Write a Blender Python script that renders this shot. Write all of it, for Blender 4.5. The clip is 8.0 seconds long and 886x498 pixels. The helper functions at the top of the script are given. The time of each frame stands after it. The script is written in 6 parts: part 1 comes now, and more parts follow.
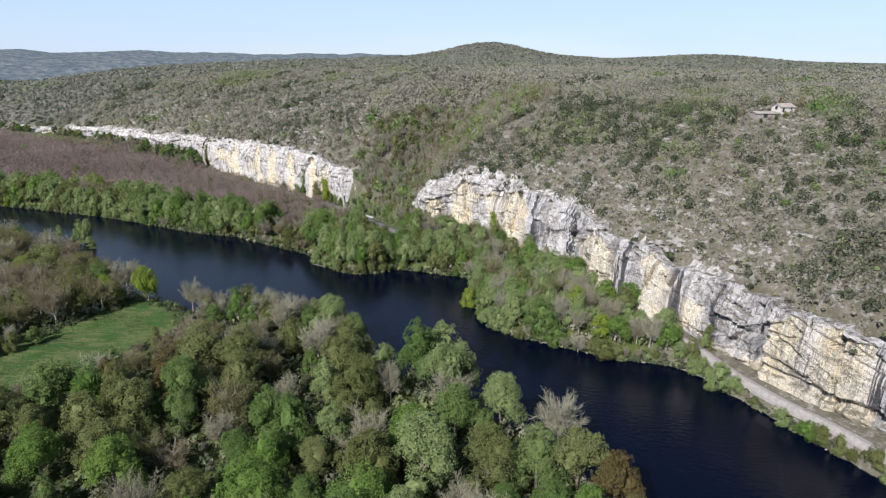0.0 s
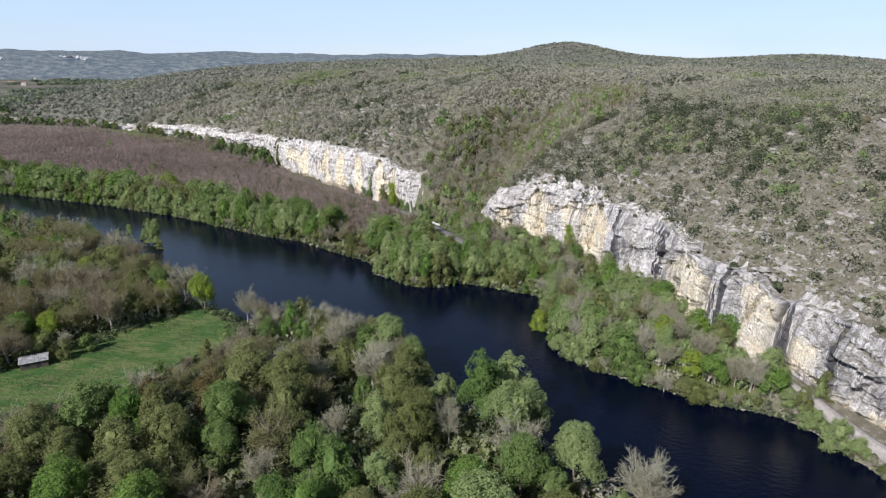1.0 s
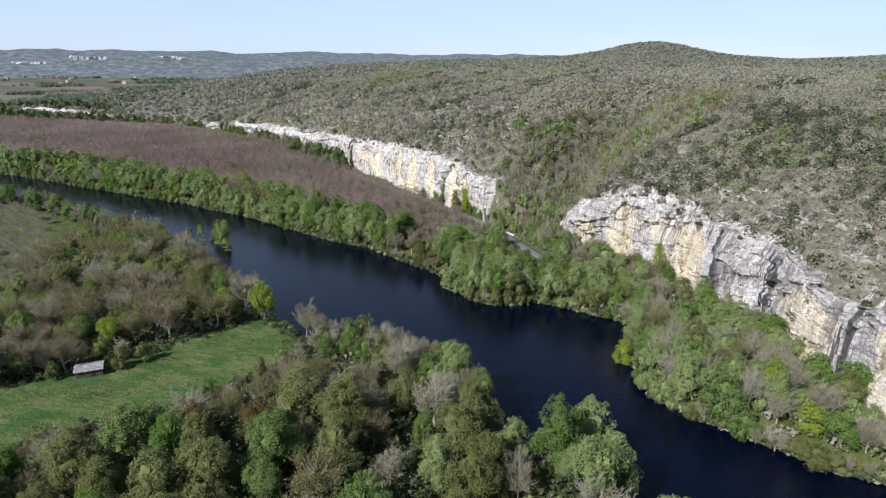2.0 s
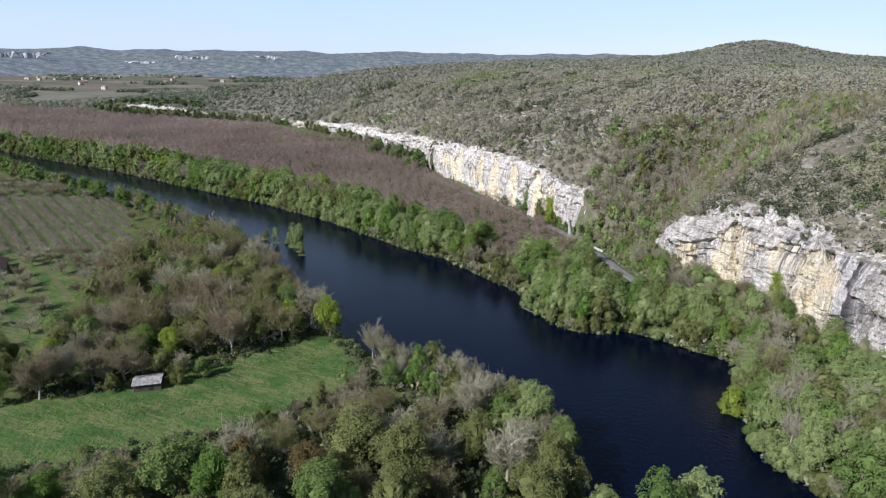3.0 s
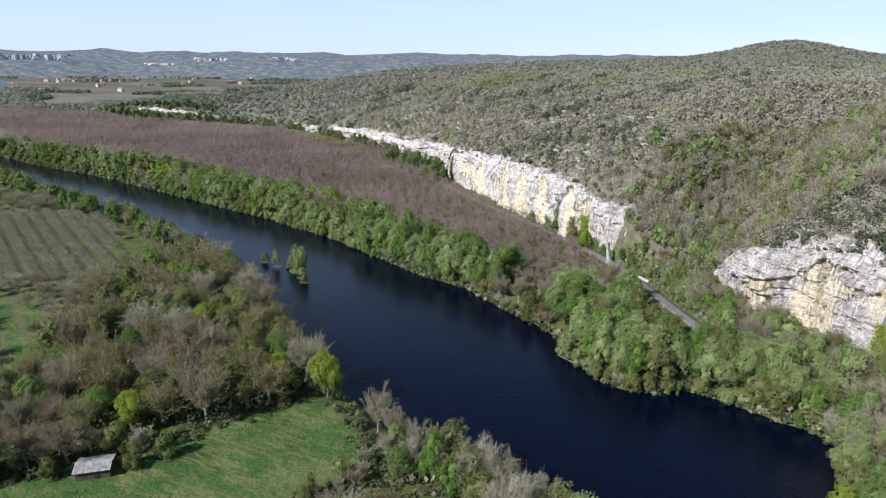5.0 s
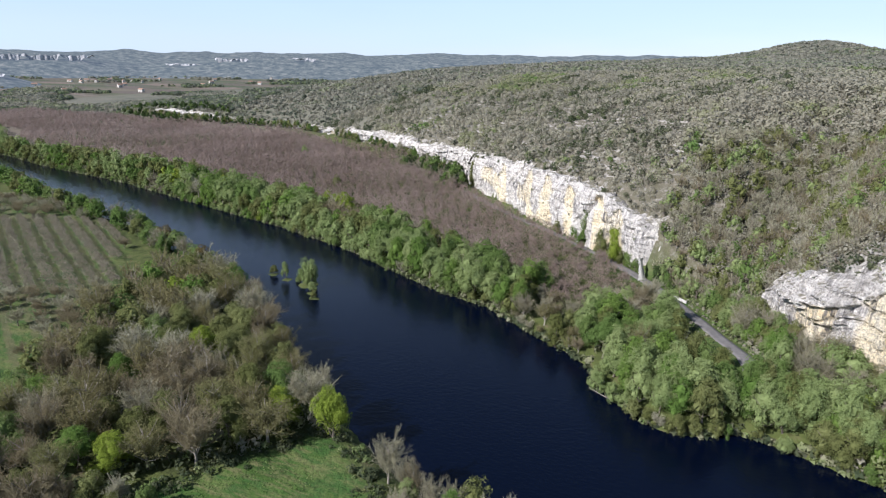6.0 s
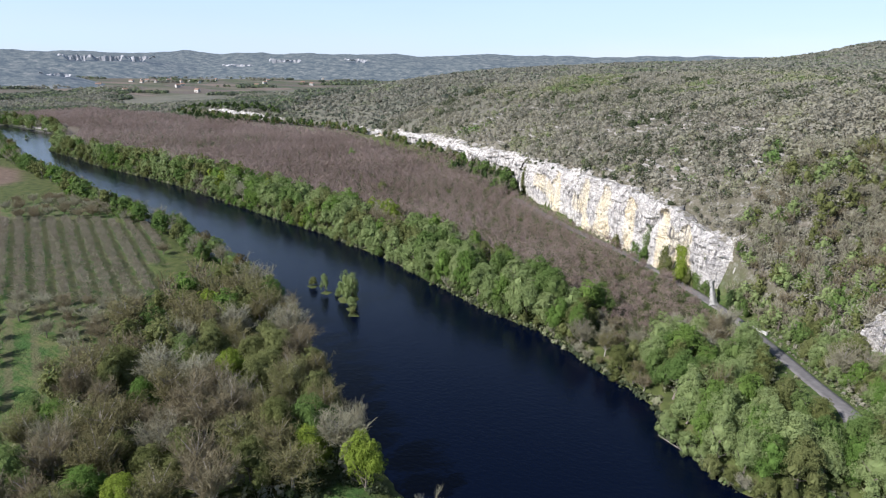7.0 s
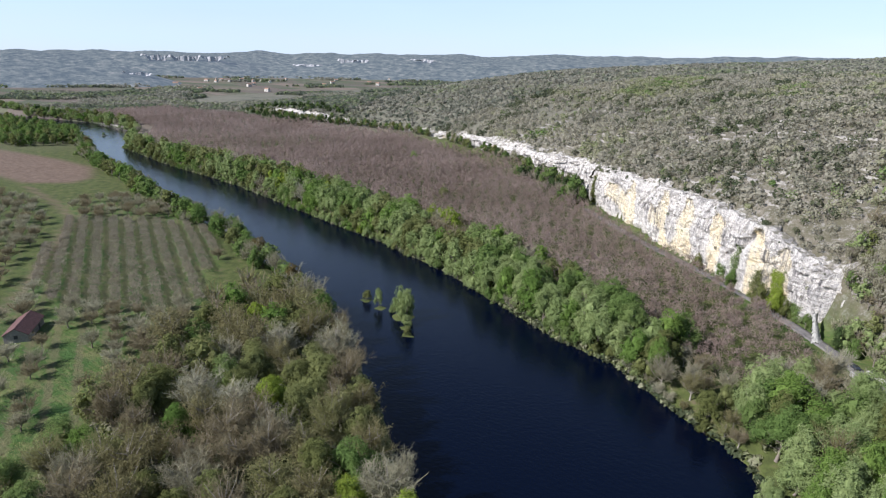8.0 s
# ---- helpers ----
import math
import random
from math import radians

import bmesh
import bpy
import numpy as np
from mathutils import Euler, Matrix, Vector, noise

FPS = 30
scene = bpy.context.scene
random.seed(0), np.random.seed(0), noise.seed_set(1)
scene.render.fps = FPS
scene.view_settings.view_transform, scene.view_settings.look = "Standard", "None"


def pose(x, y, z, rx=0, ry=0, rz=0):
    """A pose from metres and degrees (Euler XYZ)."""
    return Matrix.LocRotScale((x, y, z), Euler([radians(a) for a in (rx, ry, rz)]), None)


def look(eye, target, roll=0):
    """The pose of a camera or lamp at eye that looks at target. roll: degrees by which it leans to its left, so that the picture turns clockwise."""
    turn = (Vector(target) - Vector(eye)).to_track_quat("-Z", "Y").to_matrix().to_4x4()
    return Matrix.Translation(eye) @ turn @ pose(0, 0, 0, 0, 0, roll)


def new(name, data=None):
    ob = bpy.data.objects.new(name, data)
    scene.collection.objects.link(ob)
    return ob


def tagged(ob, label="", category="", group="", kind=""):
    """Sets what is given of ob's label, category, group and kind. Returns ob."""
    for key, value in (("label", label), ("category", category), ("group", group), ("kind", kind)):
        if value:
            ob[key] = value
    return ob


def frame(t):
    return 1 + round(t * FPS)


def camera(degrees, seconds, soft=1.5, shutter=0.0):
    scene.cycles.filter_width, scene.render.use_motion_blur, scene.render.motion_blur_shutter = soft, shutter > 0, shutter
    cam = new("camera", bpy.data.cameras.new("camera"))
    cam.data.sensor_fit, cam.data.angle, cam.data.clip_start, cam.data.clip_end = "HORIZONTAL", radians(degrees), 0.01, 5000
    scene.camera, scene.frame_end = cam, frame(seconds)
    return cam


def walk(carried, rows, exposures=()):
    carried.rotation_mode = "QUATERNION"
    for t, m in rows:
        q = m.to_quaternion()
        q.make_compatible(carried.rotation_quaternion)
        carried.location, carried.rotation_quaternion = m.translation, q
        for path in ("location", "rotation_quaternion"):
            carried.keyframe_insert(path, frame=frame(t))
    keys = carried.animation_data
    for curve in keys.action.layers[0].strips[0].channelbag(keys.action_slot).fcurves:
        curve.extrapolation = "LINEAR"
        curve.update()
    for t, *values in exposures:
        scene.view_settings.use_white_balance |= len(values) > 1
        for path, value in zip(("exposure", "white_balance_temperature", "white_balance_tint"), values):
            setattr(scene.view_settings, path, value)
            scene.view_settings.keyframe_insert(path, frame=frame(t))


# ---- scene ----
# ---------------- camera ----------------
cam = camera(72.4, 8.0, soft=1.2)
PATH = [
    (0.0, (0.535, -0.731, 107.788), (0.546, 1.181, 107.2), 1.1),
    (0.5, (0.58, 10.365, 107.642), (0.467, 12.272, 107.051), 1.1),
    (1.0, (-0.269, 22.026, 107.482), (-0.483, 23.925, 106.891), 1.1),
    (2.5, (-7.375, 55.425, 107.187), (-7.953, 57.244, 106.589), 1.2),
    (3.0, (-11.15, 66.655, 107.186), (-11.843, 68.432, 106.586), 1.2),
    (3.5, (-15.365, 76.904, 107.107), (-16.095, 78.667, 106.507), 1.2),
    (4.0, (-19.907, 87.273, 107.084), (-20.65, 89.031, 106.485), 1.2),
    (4.5, (-24.437, 97.289, 107.049), (-25.183, 99.046, 106.451), 1.1),
    (6.0, (-38.657, 127.384, 107.217), (-39.46, 129.116, 106.62), 1.1),
    (6.5, (-43.953, 137.206, 107.106), (-44.84, 138.896, 106.508), 1.1),
    (7.0, (-49.863, 147.097, 107.053), (-50.801, 148.759, 106.456), 1.1),
    (7.5, (-55.72, 156.192, 107.099), (-56.72, 157.816, 106.5), 1.2),
    (8.0, (-62.533, 165.697, 107.171), (-63.638, 167.253, 106.571), 1.2),
]
walk(cam, [(t, look(eye, target, roll)) for t, eye, target, roll in PATH], exposures=[(0.0, 1.1, 5900, 16), (8.0, 1.29, 5900, 16)])

# ---------------- sky and sun ----------------
SUN_FROM = (-0.56, -0.83)          # the side the sun stands on, in plan
SUN_HIGH = 38.0
sky_world = bpy.data.worlds.new("sky")
scene.world = sky_world
sky_world.use_nodes = True
sky_nodes = sky_world.node_tree.nodes
sky_tex = sky_nodes.new("ShaderNodeTexSky")
sky_tex.sky_type, sky_tex.sun_disc = "NISHITA", False
sky_tex.sun_elevation = radians(SUN_HIGH)
sky_tex.sun_rotation = math.atan2(SUN_FROM[0], SUN_FROM[1])
sky_tex.altitude, sky_tex.air_density, sky_tex.dust_density, sky_tex.ozone_density = 300, 1.0, 0.2, 1.2
sky_veil = sky_nodes.new("ShaderNodeMix")          # a thin high veil of cloud over the blue
sky_veil.data_type = "RGBA"
sky_veil.inputs[7].default_value = (5.9, 7.5, 9.0, 1)
veil_noise = sky_nodes.new("ShaderNodeTexNoise")
veil_noise.inputs["Scale"].default_value, veil_noise.inputs["Detail"].default_value = 2.2, 6.0
veil_place = sky_nodes.new("ShaderNodeMapping")
veil_place.inputs["Scale"].default_value = (1.0, 1.0, 7.0)
veil_coord = sky_nodes.new("ShaderNodeTexCoord")
veil_thick = sky_nodes.new("ShaderNodeMapRange")
veil_thick.inputs["From Min"].default_value, veil_thick.inputs["From Max"].default_value = 0.35, 0.7
veil_thick.inputs["To Min"].default_value, veil_thick.inputs["To Max"].default_value = 0.62, 0.86
veil_high, veil_fade, veil_part = sky_nodes.new("ShaderNodeSeparateXYZ"), sky_nodes.new("ShaderNodeMapRange"), sky_nodes.new("ShaderNodeMath")
veil_fade.inputs["From Min"].default_value, veil_fade.inputs["From Max"].default_value = 0.12, 0.5
veil_fade.inputs["To Min"].default_value, veil_fade.inputs["To Max"].default_value = 1.0, 0.12
veil_part.operation = "MULTIPLY"
for a, b in ((veil_coord.outputs["Generated"], veil_place.inputs["Vector"]), (veil_place.outputs[0], veil_noise.inputs["Vector"]), (veil_noise.outputs["Fac"], veil_thick.inputs["Value"]),
             (veil_high.outputs["Z"], veil_fade.inputs["Value"]), (veil_coord.outputs["Generated"], veil_high.inputs[0]), (veil_thick.outputs[0], veil_part.inputs[0]), (veil_fade.outputs[0], veil_part.inputs[1]), (veil_part.outputs[0], sky_veil.inputs[0]), (sky_tex.outputs[0], sky_veil.inputs[6]), (sky_veil.outputs[2], sky_nodes["Background"].inputs[0])):
    sky_world.node_tree.links.new(a, b)
sky_nodes["Background"].inputs[1].default_value = 0.050
sun_lamp = bpy.data.lights.new("sun", "SUN")
sun_lamp.energy, sun_lamp.angle, sun_lamp.color = 3.6, radians(0.53), (1.0, 0.96, 0.90)
sun = new("sun", sun_lamp)
sun_way = Vector((SUN_FROM[0], SUN_FROM[1], math.tan(radians(SUN_HIGH)))).normalized()
sun.matrix_world = look(sun_way * 900, (0, 0, 0))

# ---------------- numbers and noise ----------------
RNG = np.random.default_rng(7)
TABLE = np.random.default_rng(3).random((256, 256))


def vnoise(x, y):
    """Smooth value noise, 0 to 1, one cell a unit."""
    x, y = np.asarray(x, float), np.asarray(y, float)
    xi, yi = np.floor(x).astype(int), np.floor(y).astype(int)
    u, v = x - xi, y - yi
    u, v = u * u * (3 - 2 * u), v * v * (3 - 2 * v)
    a, b = TABLE[xi % 256, yi % 256], TABLE[(xi + 1) % 256, yi % 256]
    c, d = TABLE[xi % 256, (yi + 1) % 256], TABLE[(xi + 1) % 256, (yi + 1) % 256]
    return (a * (1 - u) + b * u) * (1 - v) + (c * (1 - u) + d * u) * v


def fbm(x, y, octaves=4):
    total, gain = 0.0, 0.5
    for k in range(octaves):
        total = total + gain * (vnoise(x * 2 ** k + 17.3 * k, y * 2 ** k + 5.1 * k) - 0.5)
        gain *= 0.5
    return total


def ease(a, b, x):
    t = np.clip((np.asarray(x, float) - a) / (b - a), 0, 1)
    return t * t * (3 - 2 * t)


def along(line):
    line = np.array(line, float)[:, :2]
    return np.r_[0, np.cumsum(np.hypot(*np.diff(line, axis=0).T))]


def near_line(x, y, line):
    """Distance to a line of points, and how far along it."""
    line = np.array(line, float)[:, :2]
    run = along(line)
    best, where = np.full(np.shape(x), 1e9), np.zeros(np.shape(x))
    for n in range(len(line) - 1):
        (ax, ay), (bx, by) = line[n], line[n + 1]
        size = run[n + 1] - run[n]
        t = np.clip(((x - ax) * (bx - ax) + (y - ay) * (by - ay)) / size ** 2, 0, 1)
        d = np.hypot(x - ax - t * (bx - ax), y - ay - t * (by - ay))
        closer = d < best
        best, where = np.where(closer, d, best), np.where(closer, run[n] + t * size, where)
    return best, where


def inside(x, y, shape):
    x, y = np.asarray(x, float), np.asarray(y, float)
    hit = np.zeros(x.shape, bool)
    for (ax, ay), (bx, by) in zip(shape, shape[1:] + shape[:1]):
        if ay == by:
            continue
        cross = ((ay > y) != (by > y)) & (x < (bx - ax) * (y - ay) / (by - ay) + ax)
        hit ^= cross
    return hit


# ---------------- plan of the valley ----------------
# foot of the limestone scarp: x, y, height of its lip, height of its foot
SCARP_NEAR = [(215, -60, 34, 6), (190, 20, 36, 6), (153, 110, 30, 6), (135, 153, 35, 6), (117, 190, 34, 6), (98, 222, 33.5, 7), (76, 250, 40, 9),
              (60, 284, 43, 11), (20, 337, 50, 12), (-1, 353, 43, 12), (-14, 385, 31, 11), (-42, 414, 16, 8)]
SCARP_FAR = [(-61, 431, 27, 6), (-100, 466, 40, 6), (-157, 523, 39, 6), (-227, 594, 32, 6), (-262, 636, 30, 12), (-320, 668, 29, 14), (-398, 718, 28, 15),
             (-480, 765, 21, 15), (-560, 800, 17.5, 14), (-660, 815, 15, 13), (-760, 812, 25, 13), (-835, 826, 26, 13), (-960, 850, 16, 10), (-1150, 900, 8, 6), (-1400, 980, 6, 6)]
SCARP = SCARP_NEAR + SCARP_FAR
SCARP_RUN = along(SCARP)
LIP, FOOT = [p[2] for p in SCARP], [p[3] for p in SCARP]
PLATEAU = [p[:2] for p in SCARP] + [(-1500, 5200), (5200, 5200), (5200, -60)]
BANK_EAST = [(190, -100), (158, 40), (137, 110), (127, 135), (119, 150), (112, 166), (103, 184), (97, 198), (88, 206), (69, 210), (39, 226), (23, 237), (20, 255),
             (20, 290), (18, 300), (3, 303), (-9, 308), (-25, 311), (-32, 304), (-45, 302), (-60, 312), (-69, 322), (-74, 333), (-84, 341), (-96, 347), (-112, 358), (-127, 368), (-154, 375), (-183, 388), (-231, 411), (-295, 431), (-371, 448), (-504, 480),
             (-638, 498), (-783, 527), (-890, 600), (-960, 622), (-1067, 632), (-1250, 600), (-1700, 600)]
BANK_WEST = [(90, -100), (66, 40), (54, 100), (44, 130), (38, 150), (18, 166), (2, 184), (-22, 198), (-33, 214), (-48, 226), (-72, 233), (-92, 239), (-108, 247), (-132, 260),
             (-152, 272), (-182, 297), (-232, 326), (-292, 351), (-372, 381), (-442, 392), (-572, 426), (-700, 456), (-802, 500), (-900, 538), (-1000, 555),
             (-1250, 540), (-1700, 540)]
RIVER = BANK_EAST + BANK_WEST[::-1]
GULLY = [(-30, 395), (0, 470), (30, 560), (110, 700), (260, 860)]
ROAD_WEST = [(-21, 331, 14.0), (-24, 338, 13.5), (-32, 357, 10.8), (-39, 375, 8.4), (-50, 401, 5.0), (-61, 418, 4.8), (-78, 438, 4.8), (-94, 456, 4.8), (-122, 482, 4.8), (-165, 516, 4.8), (-230, 578, 4.8)]
ROAD_EAST = [(150, 75), (138, 112), (129, 140), (122, 155), (114, 170), (106, 187), (99, 207), (92, 222), (76, 240)]
MEADOW = [(-131, 251), (-106, 236), (-99, 222), (-108, 203), (-122, 180), (-148, 155), (-205, 110), (-240, 140), (-190, 170), (-166, 193), (-157, 209)]
ORCHARD = [(-524, 350), (-484, 410), (-400, 378), (-340, 352), (-308, 320), (-268, 288), (-250, 258), (-228, 222), (-212, 192), (-240, 180), (-300, 222), (-345, 246), (-440, 310)]
PLOUGH = [(-840, 418), (-720, 431), (-650, 430), (-600, 405), (-590, 385), (-620, 360), (-800, 360)]
TRACK = [(-334, 243), (-376, 272), (-470, 332), (-527, 346), (-604, 357)]
HUT_TRACK = [(-250, 162), (-212, 181), (-192, 196), (-172, 203)]
WEST_PARCEL = [(-520, 336), (-470, 318), (-376, 260), (-350, 235), (-500, 235), (-620, 330)]


ISLETS = [(-216, 353, 8), (-208, 345, 5), (-203, 340, 5), (-230, 354, 4.5), (-241, 357, 5), (-905, 565, 9)]


def valley_z(x, y, scarp_d, scarp_s):
    de, dw = near_line(x, y, BANK_EAST)[0], near_line(x, y, BANK_WEST)[0]
    bank = np.minimum(de, dw)
    wet = inside(x, y, RIVER)
    floor = 4.6 + 1.6 * fbm(x / 60, y / 60) + 0.004 * np.clip(np.hypot(x, y) - 900, 0, 3000)
    rise = np.where(de < dw, 0.9, 1.0)
    dry = np.minimum(floor, 0.15 + rise * bank)
    extra = np.clip(np.interp(scarp_s, SCARP_RUN, FOOT) - 4.6, 0, 30)
    dry = dry + extra * ease(34, 2, scarp_d) * ease(0, 9, bank)
    rd, rs = near_line(x, y, ROAD_WEST)
    lane = np.interp(rs, along(ROAD_WEST), [p[2] for p in ROAD_WEST])
    dry = dry + (np.minimum(lane, 0.15 + 0.6 * bank) - dry) * ease(20, 4, rd)
    bed = np.maximum(-3.0, -0.5 * bank)
    for ix, iy, ir in ISLETS:
        bed = np.maximum(bed, 0.7 - 1.6 * ((x - ix) ** 2 + (y - iy) ** 2) / ir ** 2)
    return np.where(wet, bed, dry)


def hill_z(x, y, scarp_d, scarp_s):
    lip = np.interp(scarp_s, SCARP_RUN, LIP)
    foot = np.interp(scarp_s, SCARP_RUN, FOOT)
    r = np.hypot(x, y)
    top = np.interp(x, [-1400, -1000, -800, -640, -575, -450, -300, 0, 200, 3000], [8, 22, 46, 76, 84, 92, 97, 97, 97, 98])
    top = top + 0.016 * np.clip(r - 700, 0, 2600) * ease(-900, 100, x)
    top = top + 43 * np.exp(-((x - 180) / 175) ** 2 - ((y - 2490) / 260) ** 2) + 17 * np.exp(-((x - 240) / 400) ** 2 - ((y - 2500) / 350) ** 2)
    top = top + 24 * np.exp(-((x - 950) / 230) ** 2 - ((y - 2300) / 300) ** 2)
    top = top + 6.5 * np.exp(-((x - 164) / 55) ** 2 - ((y - 306) / 55) ** 2)
    top = top + 10 * fbm(x / 170 + 3, y / 170 + 8)
    reach = np.interp(x, [-150, 0], [120, 64])
    z = lip + (top - lip) * (1 - np.exp(-np.maximum(scarp_d - 4, 0) / reach))
    z = z + ease(3, 30, scarp_d) * (4.5 * fbm(x / 26, y / 26) + 1.6 * fbm(x / 8, y / 8, 2))
    gd, gs = near_line(x, y, GULLY)
    width = 20 + 0.1 * gs
    z = z + (np.minimum(z, 12 + 0.4 * gs) - z) * np.exp(-(gd / width) ** 2) * ease(560, 200, gs)
    return foot - 2 + (z - foot + 2) * ease(0, 6, scarp_d)


def ground_z(x, y):
    x, y = np.atleast_1d(np.asarray(x, float)), np.atleast_1d(np.asarray(y, float))
    d, s = near_line(x, y, SCARP)
    return np.where(inside(x, y, PLATEAU), hill_z(x, y, d, s), valley_z(x, y, d, s))


# ---------------- mesh helpers ----------------
def mesh_np(name, verts, faces, material, tint=None, smooth=False):
    verts, faces = np.asarray(verts, np.float32), np.asarray(faces, np.int32)
    me = bpy.data.meshes.new(name)
    n, k = faces.shape
    me.vertices.add(len(verts))
    me.vertices.foreach_set("co", verts.ravel())
    me.loops.add(n * k)
    me.loops.foreach_set("vertex_index", faces.ravel())
    me.polygons.add(n)
    me.polygons.foreach_set("loop_start", np.arange(0, n * k, k, dtype=np.int32))
    me.polygons.foreach_set("use_smooth", np.full(n, smooth))
    if tint is not None:
        me.attributes.new("tint", "FLOAT", "POINT").data.foreach_set("value", np.asarray(tint, np.float32))
    me.materials.append(material)
    me.update(calc_edges=True)
    me.validate()
    return me


def part(name, bm, material, parent, label=""):
    me = bpy.data.meshes.new(name)
    bm.to_mesh(me)
    bm.free()
    me.materials.append(material)
    ob = new(name, me)
    ob.parent = parent
    return tagged(ob, label)


def box(bm, size, at=(0, 0, 0), turn=0.0, bevel=0.0):
    made = bmesh.ops.create_cube(bm, size=1.0, matrix=pose(*at, 0, 0, turn) @ Matrix.Diagonal((*size, 1)))
    if bevel:
        edges = list({e for v in made["verts"] for e in v.link_edges})
        bmesh.ops.bevel(bm, geom=edges, offset=bevel, segments=1, affect="EDGES")
    return bm


def grid_faces(rows, cols):
    a = (np.arange(rows - 1)[:, None] * cols + np.arange(cols - 1)[None, :]).ravel()
    return np.stack([a, a + 1, a + cols + 1, a + cols], 1)


def thing(name, at, label, category, group="", kind="", turn=0.0):
    ob = new(name)
    ob.empty_display_size = 0.5
    ob.matrix_world = pose(*at, 0, 0, turn)
    return tagged(ob, label, category, group, kind)


# ---------------- materials ----------------
def material(name):
    m = bpy.data.materials.new(name)
    m.use_nodes = True
    t = m.node_tree
    return m, t, t.nodes["Principled BSDF"]


def node(t, kind, **values):
    n = t.nodes.new("ShaderNode" + kind)
    for key, value in values.items():
        if key in n.inputs:
            n.inputs[key].default_value = value
    return n


def place(t, scale=(1, 1, 1), turn=0.0):
    """World position, turned and scaled."""
    g, m = t.nodes.new("ShaderNodeNewGeometry"), t.nodes.new("ShaderNodeMapping")
    m.inputs["Rotation"].default_value = (0, 0, radians(turn))
    m.inputs["Scale"].default_value = scale
    t.links.new(g.outputs["Position"], m.inputs["Vector"])
    return m.outputs["Vector"]


def cloud(t, scale, detail=5.0, stretch=(1, 1, 1), rough=0.6, turn=0.0):
    n = node(t, "TexNoise", Scale=scale, Detail=detail, Roughness=rough)
    t.links.new(place(t, stretch, turn), n.inputs["Vector"])
    return n.outputs["Fac"]


def ramp(t, source, stops):
    n = t.nodes.new("ShaderNodeValToRGB")
    while len(n.color_ramp.elements) < len(stops):
        n.color_ramp.elements.new(0.5)
    for e, (p, c) in zip(n.color_ramp.elements, stops):
        e.position = p
        e.color = (*c, 1) if len(c) == 3 else (c[0], c[0], c[0], 1)
    t.links.new(source, n.inputs["Fac"])
    return n.outputs["Color"]


def blend(t, fac, a, b, mode="MIX"):
    n = t.nodes.new("ShaderNodeMix")
    n.data_type, n.blend_type = "RGBA", mode
    for value, slot in ((fac, 0), (a, 6), (b, 7)):
        if isinstance(value, (int, float)):
            n.inputs[slot].default_value = value
        elif isinstance(value, tuple):
            n.inputs[slot].default_value = (*value, 1)
        else:
            t.links.new(value, n.inputs[slot])
    return n.outputs[2]


def attr(t, name):
    n = t.nodes.new("ShaderNodeAttribute")
    n.attribute_name = name
    return n.outputs["Fac"]


def bumped(t, bsdf, height, strength, distance):
    n = node(t, "Bump", Strength=strength, Distance=distance)
    t.links.new(height, n.inputs["Height"])
    t.links.new(n.outputs["Normal"], bsdf.inputs["Normal"])


def maths(t, op, a, b):
    n = t.nodes.new("ShaderNodeMath")
    n.operation = op
    for value, slot in ((a, 0), (b, 1)):
        if isinstance(value, (int, float)):
            n.inputs[slot].default_value = value
        else:
            t.links.new(value, n.inputs[slot])
    return n.outputs[0]


def plain(name, colour, rough=0.8, vary=0.25, scale=1.5, bump=0.0, metal=0.0):
    m, t, b = material(name)
    dark = tuple(c * (1 - vary) for c in colour)
    pale = tuple(min(1, c * (1 + vary)) for c in colour)
    c = ramp(t, cloud(t, scale), [(0.3, dark), (0.7, pale)])
    t.links.new(blend(t, ramp(t, cloud(t, scale * 9, 3), [(0.4, (0.0,)), (0.7, (0.4,))]), c, dark), b.inputs["Base Color"])
    b.inputs["Roughness"].default_value, b.inputs["Metallic"].default_value = rough, metal
    if bump:
        bumped(t, b, cloud(t, scale * 5, 4), 0.7, bump)
    return m


def leaf_material(name, stops, source, through_light=0.25, speck=0.78):
    """Leaves or twigs: colours over a value from 0 to 1; some light passes through."""
    m = bpy.data.materials.new(name)
    m.use_nodes = True
    t = m.node_tree
    t.nodes.remove(t.nodes["Principled BSDF"])
    if source == "object":
        value = maths(t, "ADD", t.nodes.new("ShaderNodeObjectInfo").outputs["Random"], attr(t, "tint"))
        value = maths(t, "FRACT", value, 0.0)
        value = maths(t, "ADD", maths(t, "MULTIPLY", value, 0.75), maths(t, "MULTIPLY", cloud(t, 0.35, 3), 0.3))
    else:
        value = maths(t, "ADD", attr(t, "tint"), maths(t, "MULTIPLY", maths(t, "SUBTRACT", cloud(t, 0.05, 3), 0.5), 0.25))
    colour = ramp(t, value, stops)
    island = t.nodes.new("ShaderNodeNewGeometry").outputs["Random Per Island"]
    colour = blend(t, 1.0, colour, ramp(t, island, [(0.0, (speck,)), (0.6, (1.0,)), (1.0, (1.0,))]), "MULTIPLY")
    solid, thin, mix = node(t, "BsdfDiffuse"), node(t, "BsdfTranslucent"), node(t, "MixShader", Fac=through_light)
    for s in (solid, thin):
        t.links.new(colour, s.inputs["Color"])
    t.links.new(solid.outputs[0], mix.inputs[1])
    t.links.new(thin.outputs[0], mix.inputs[2])
    t.links.new(mix.outputs[0], t.nodes["Material Output"].inputs["Surface"])
    return m


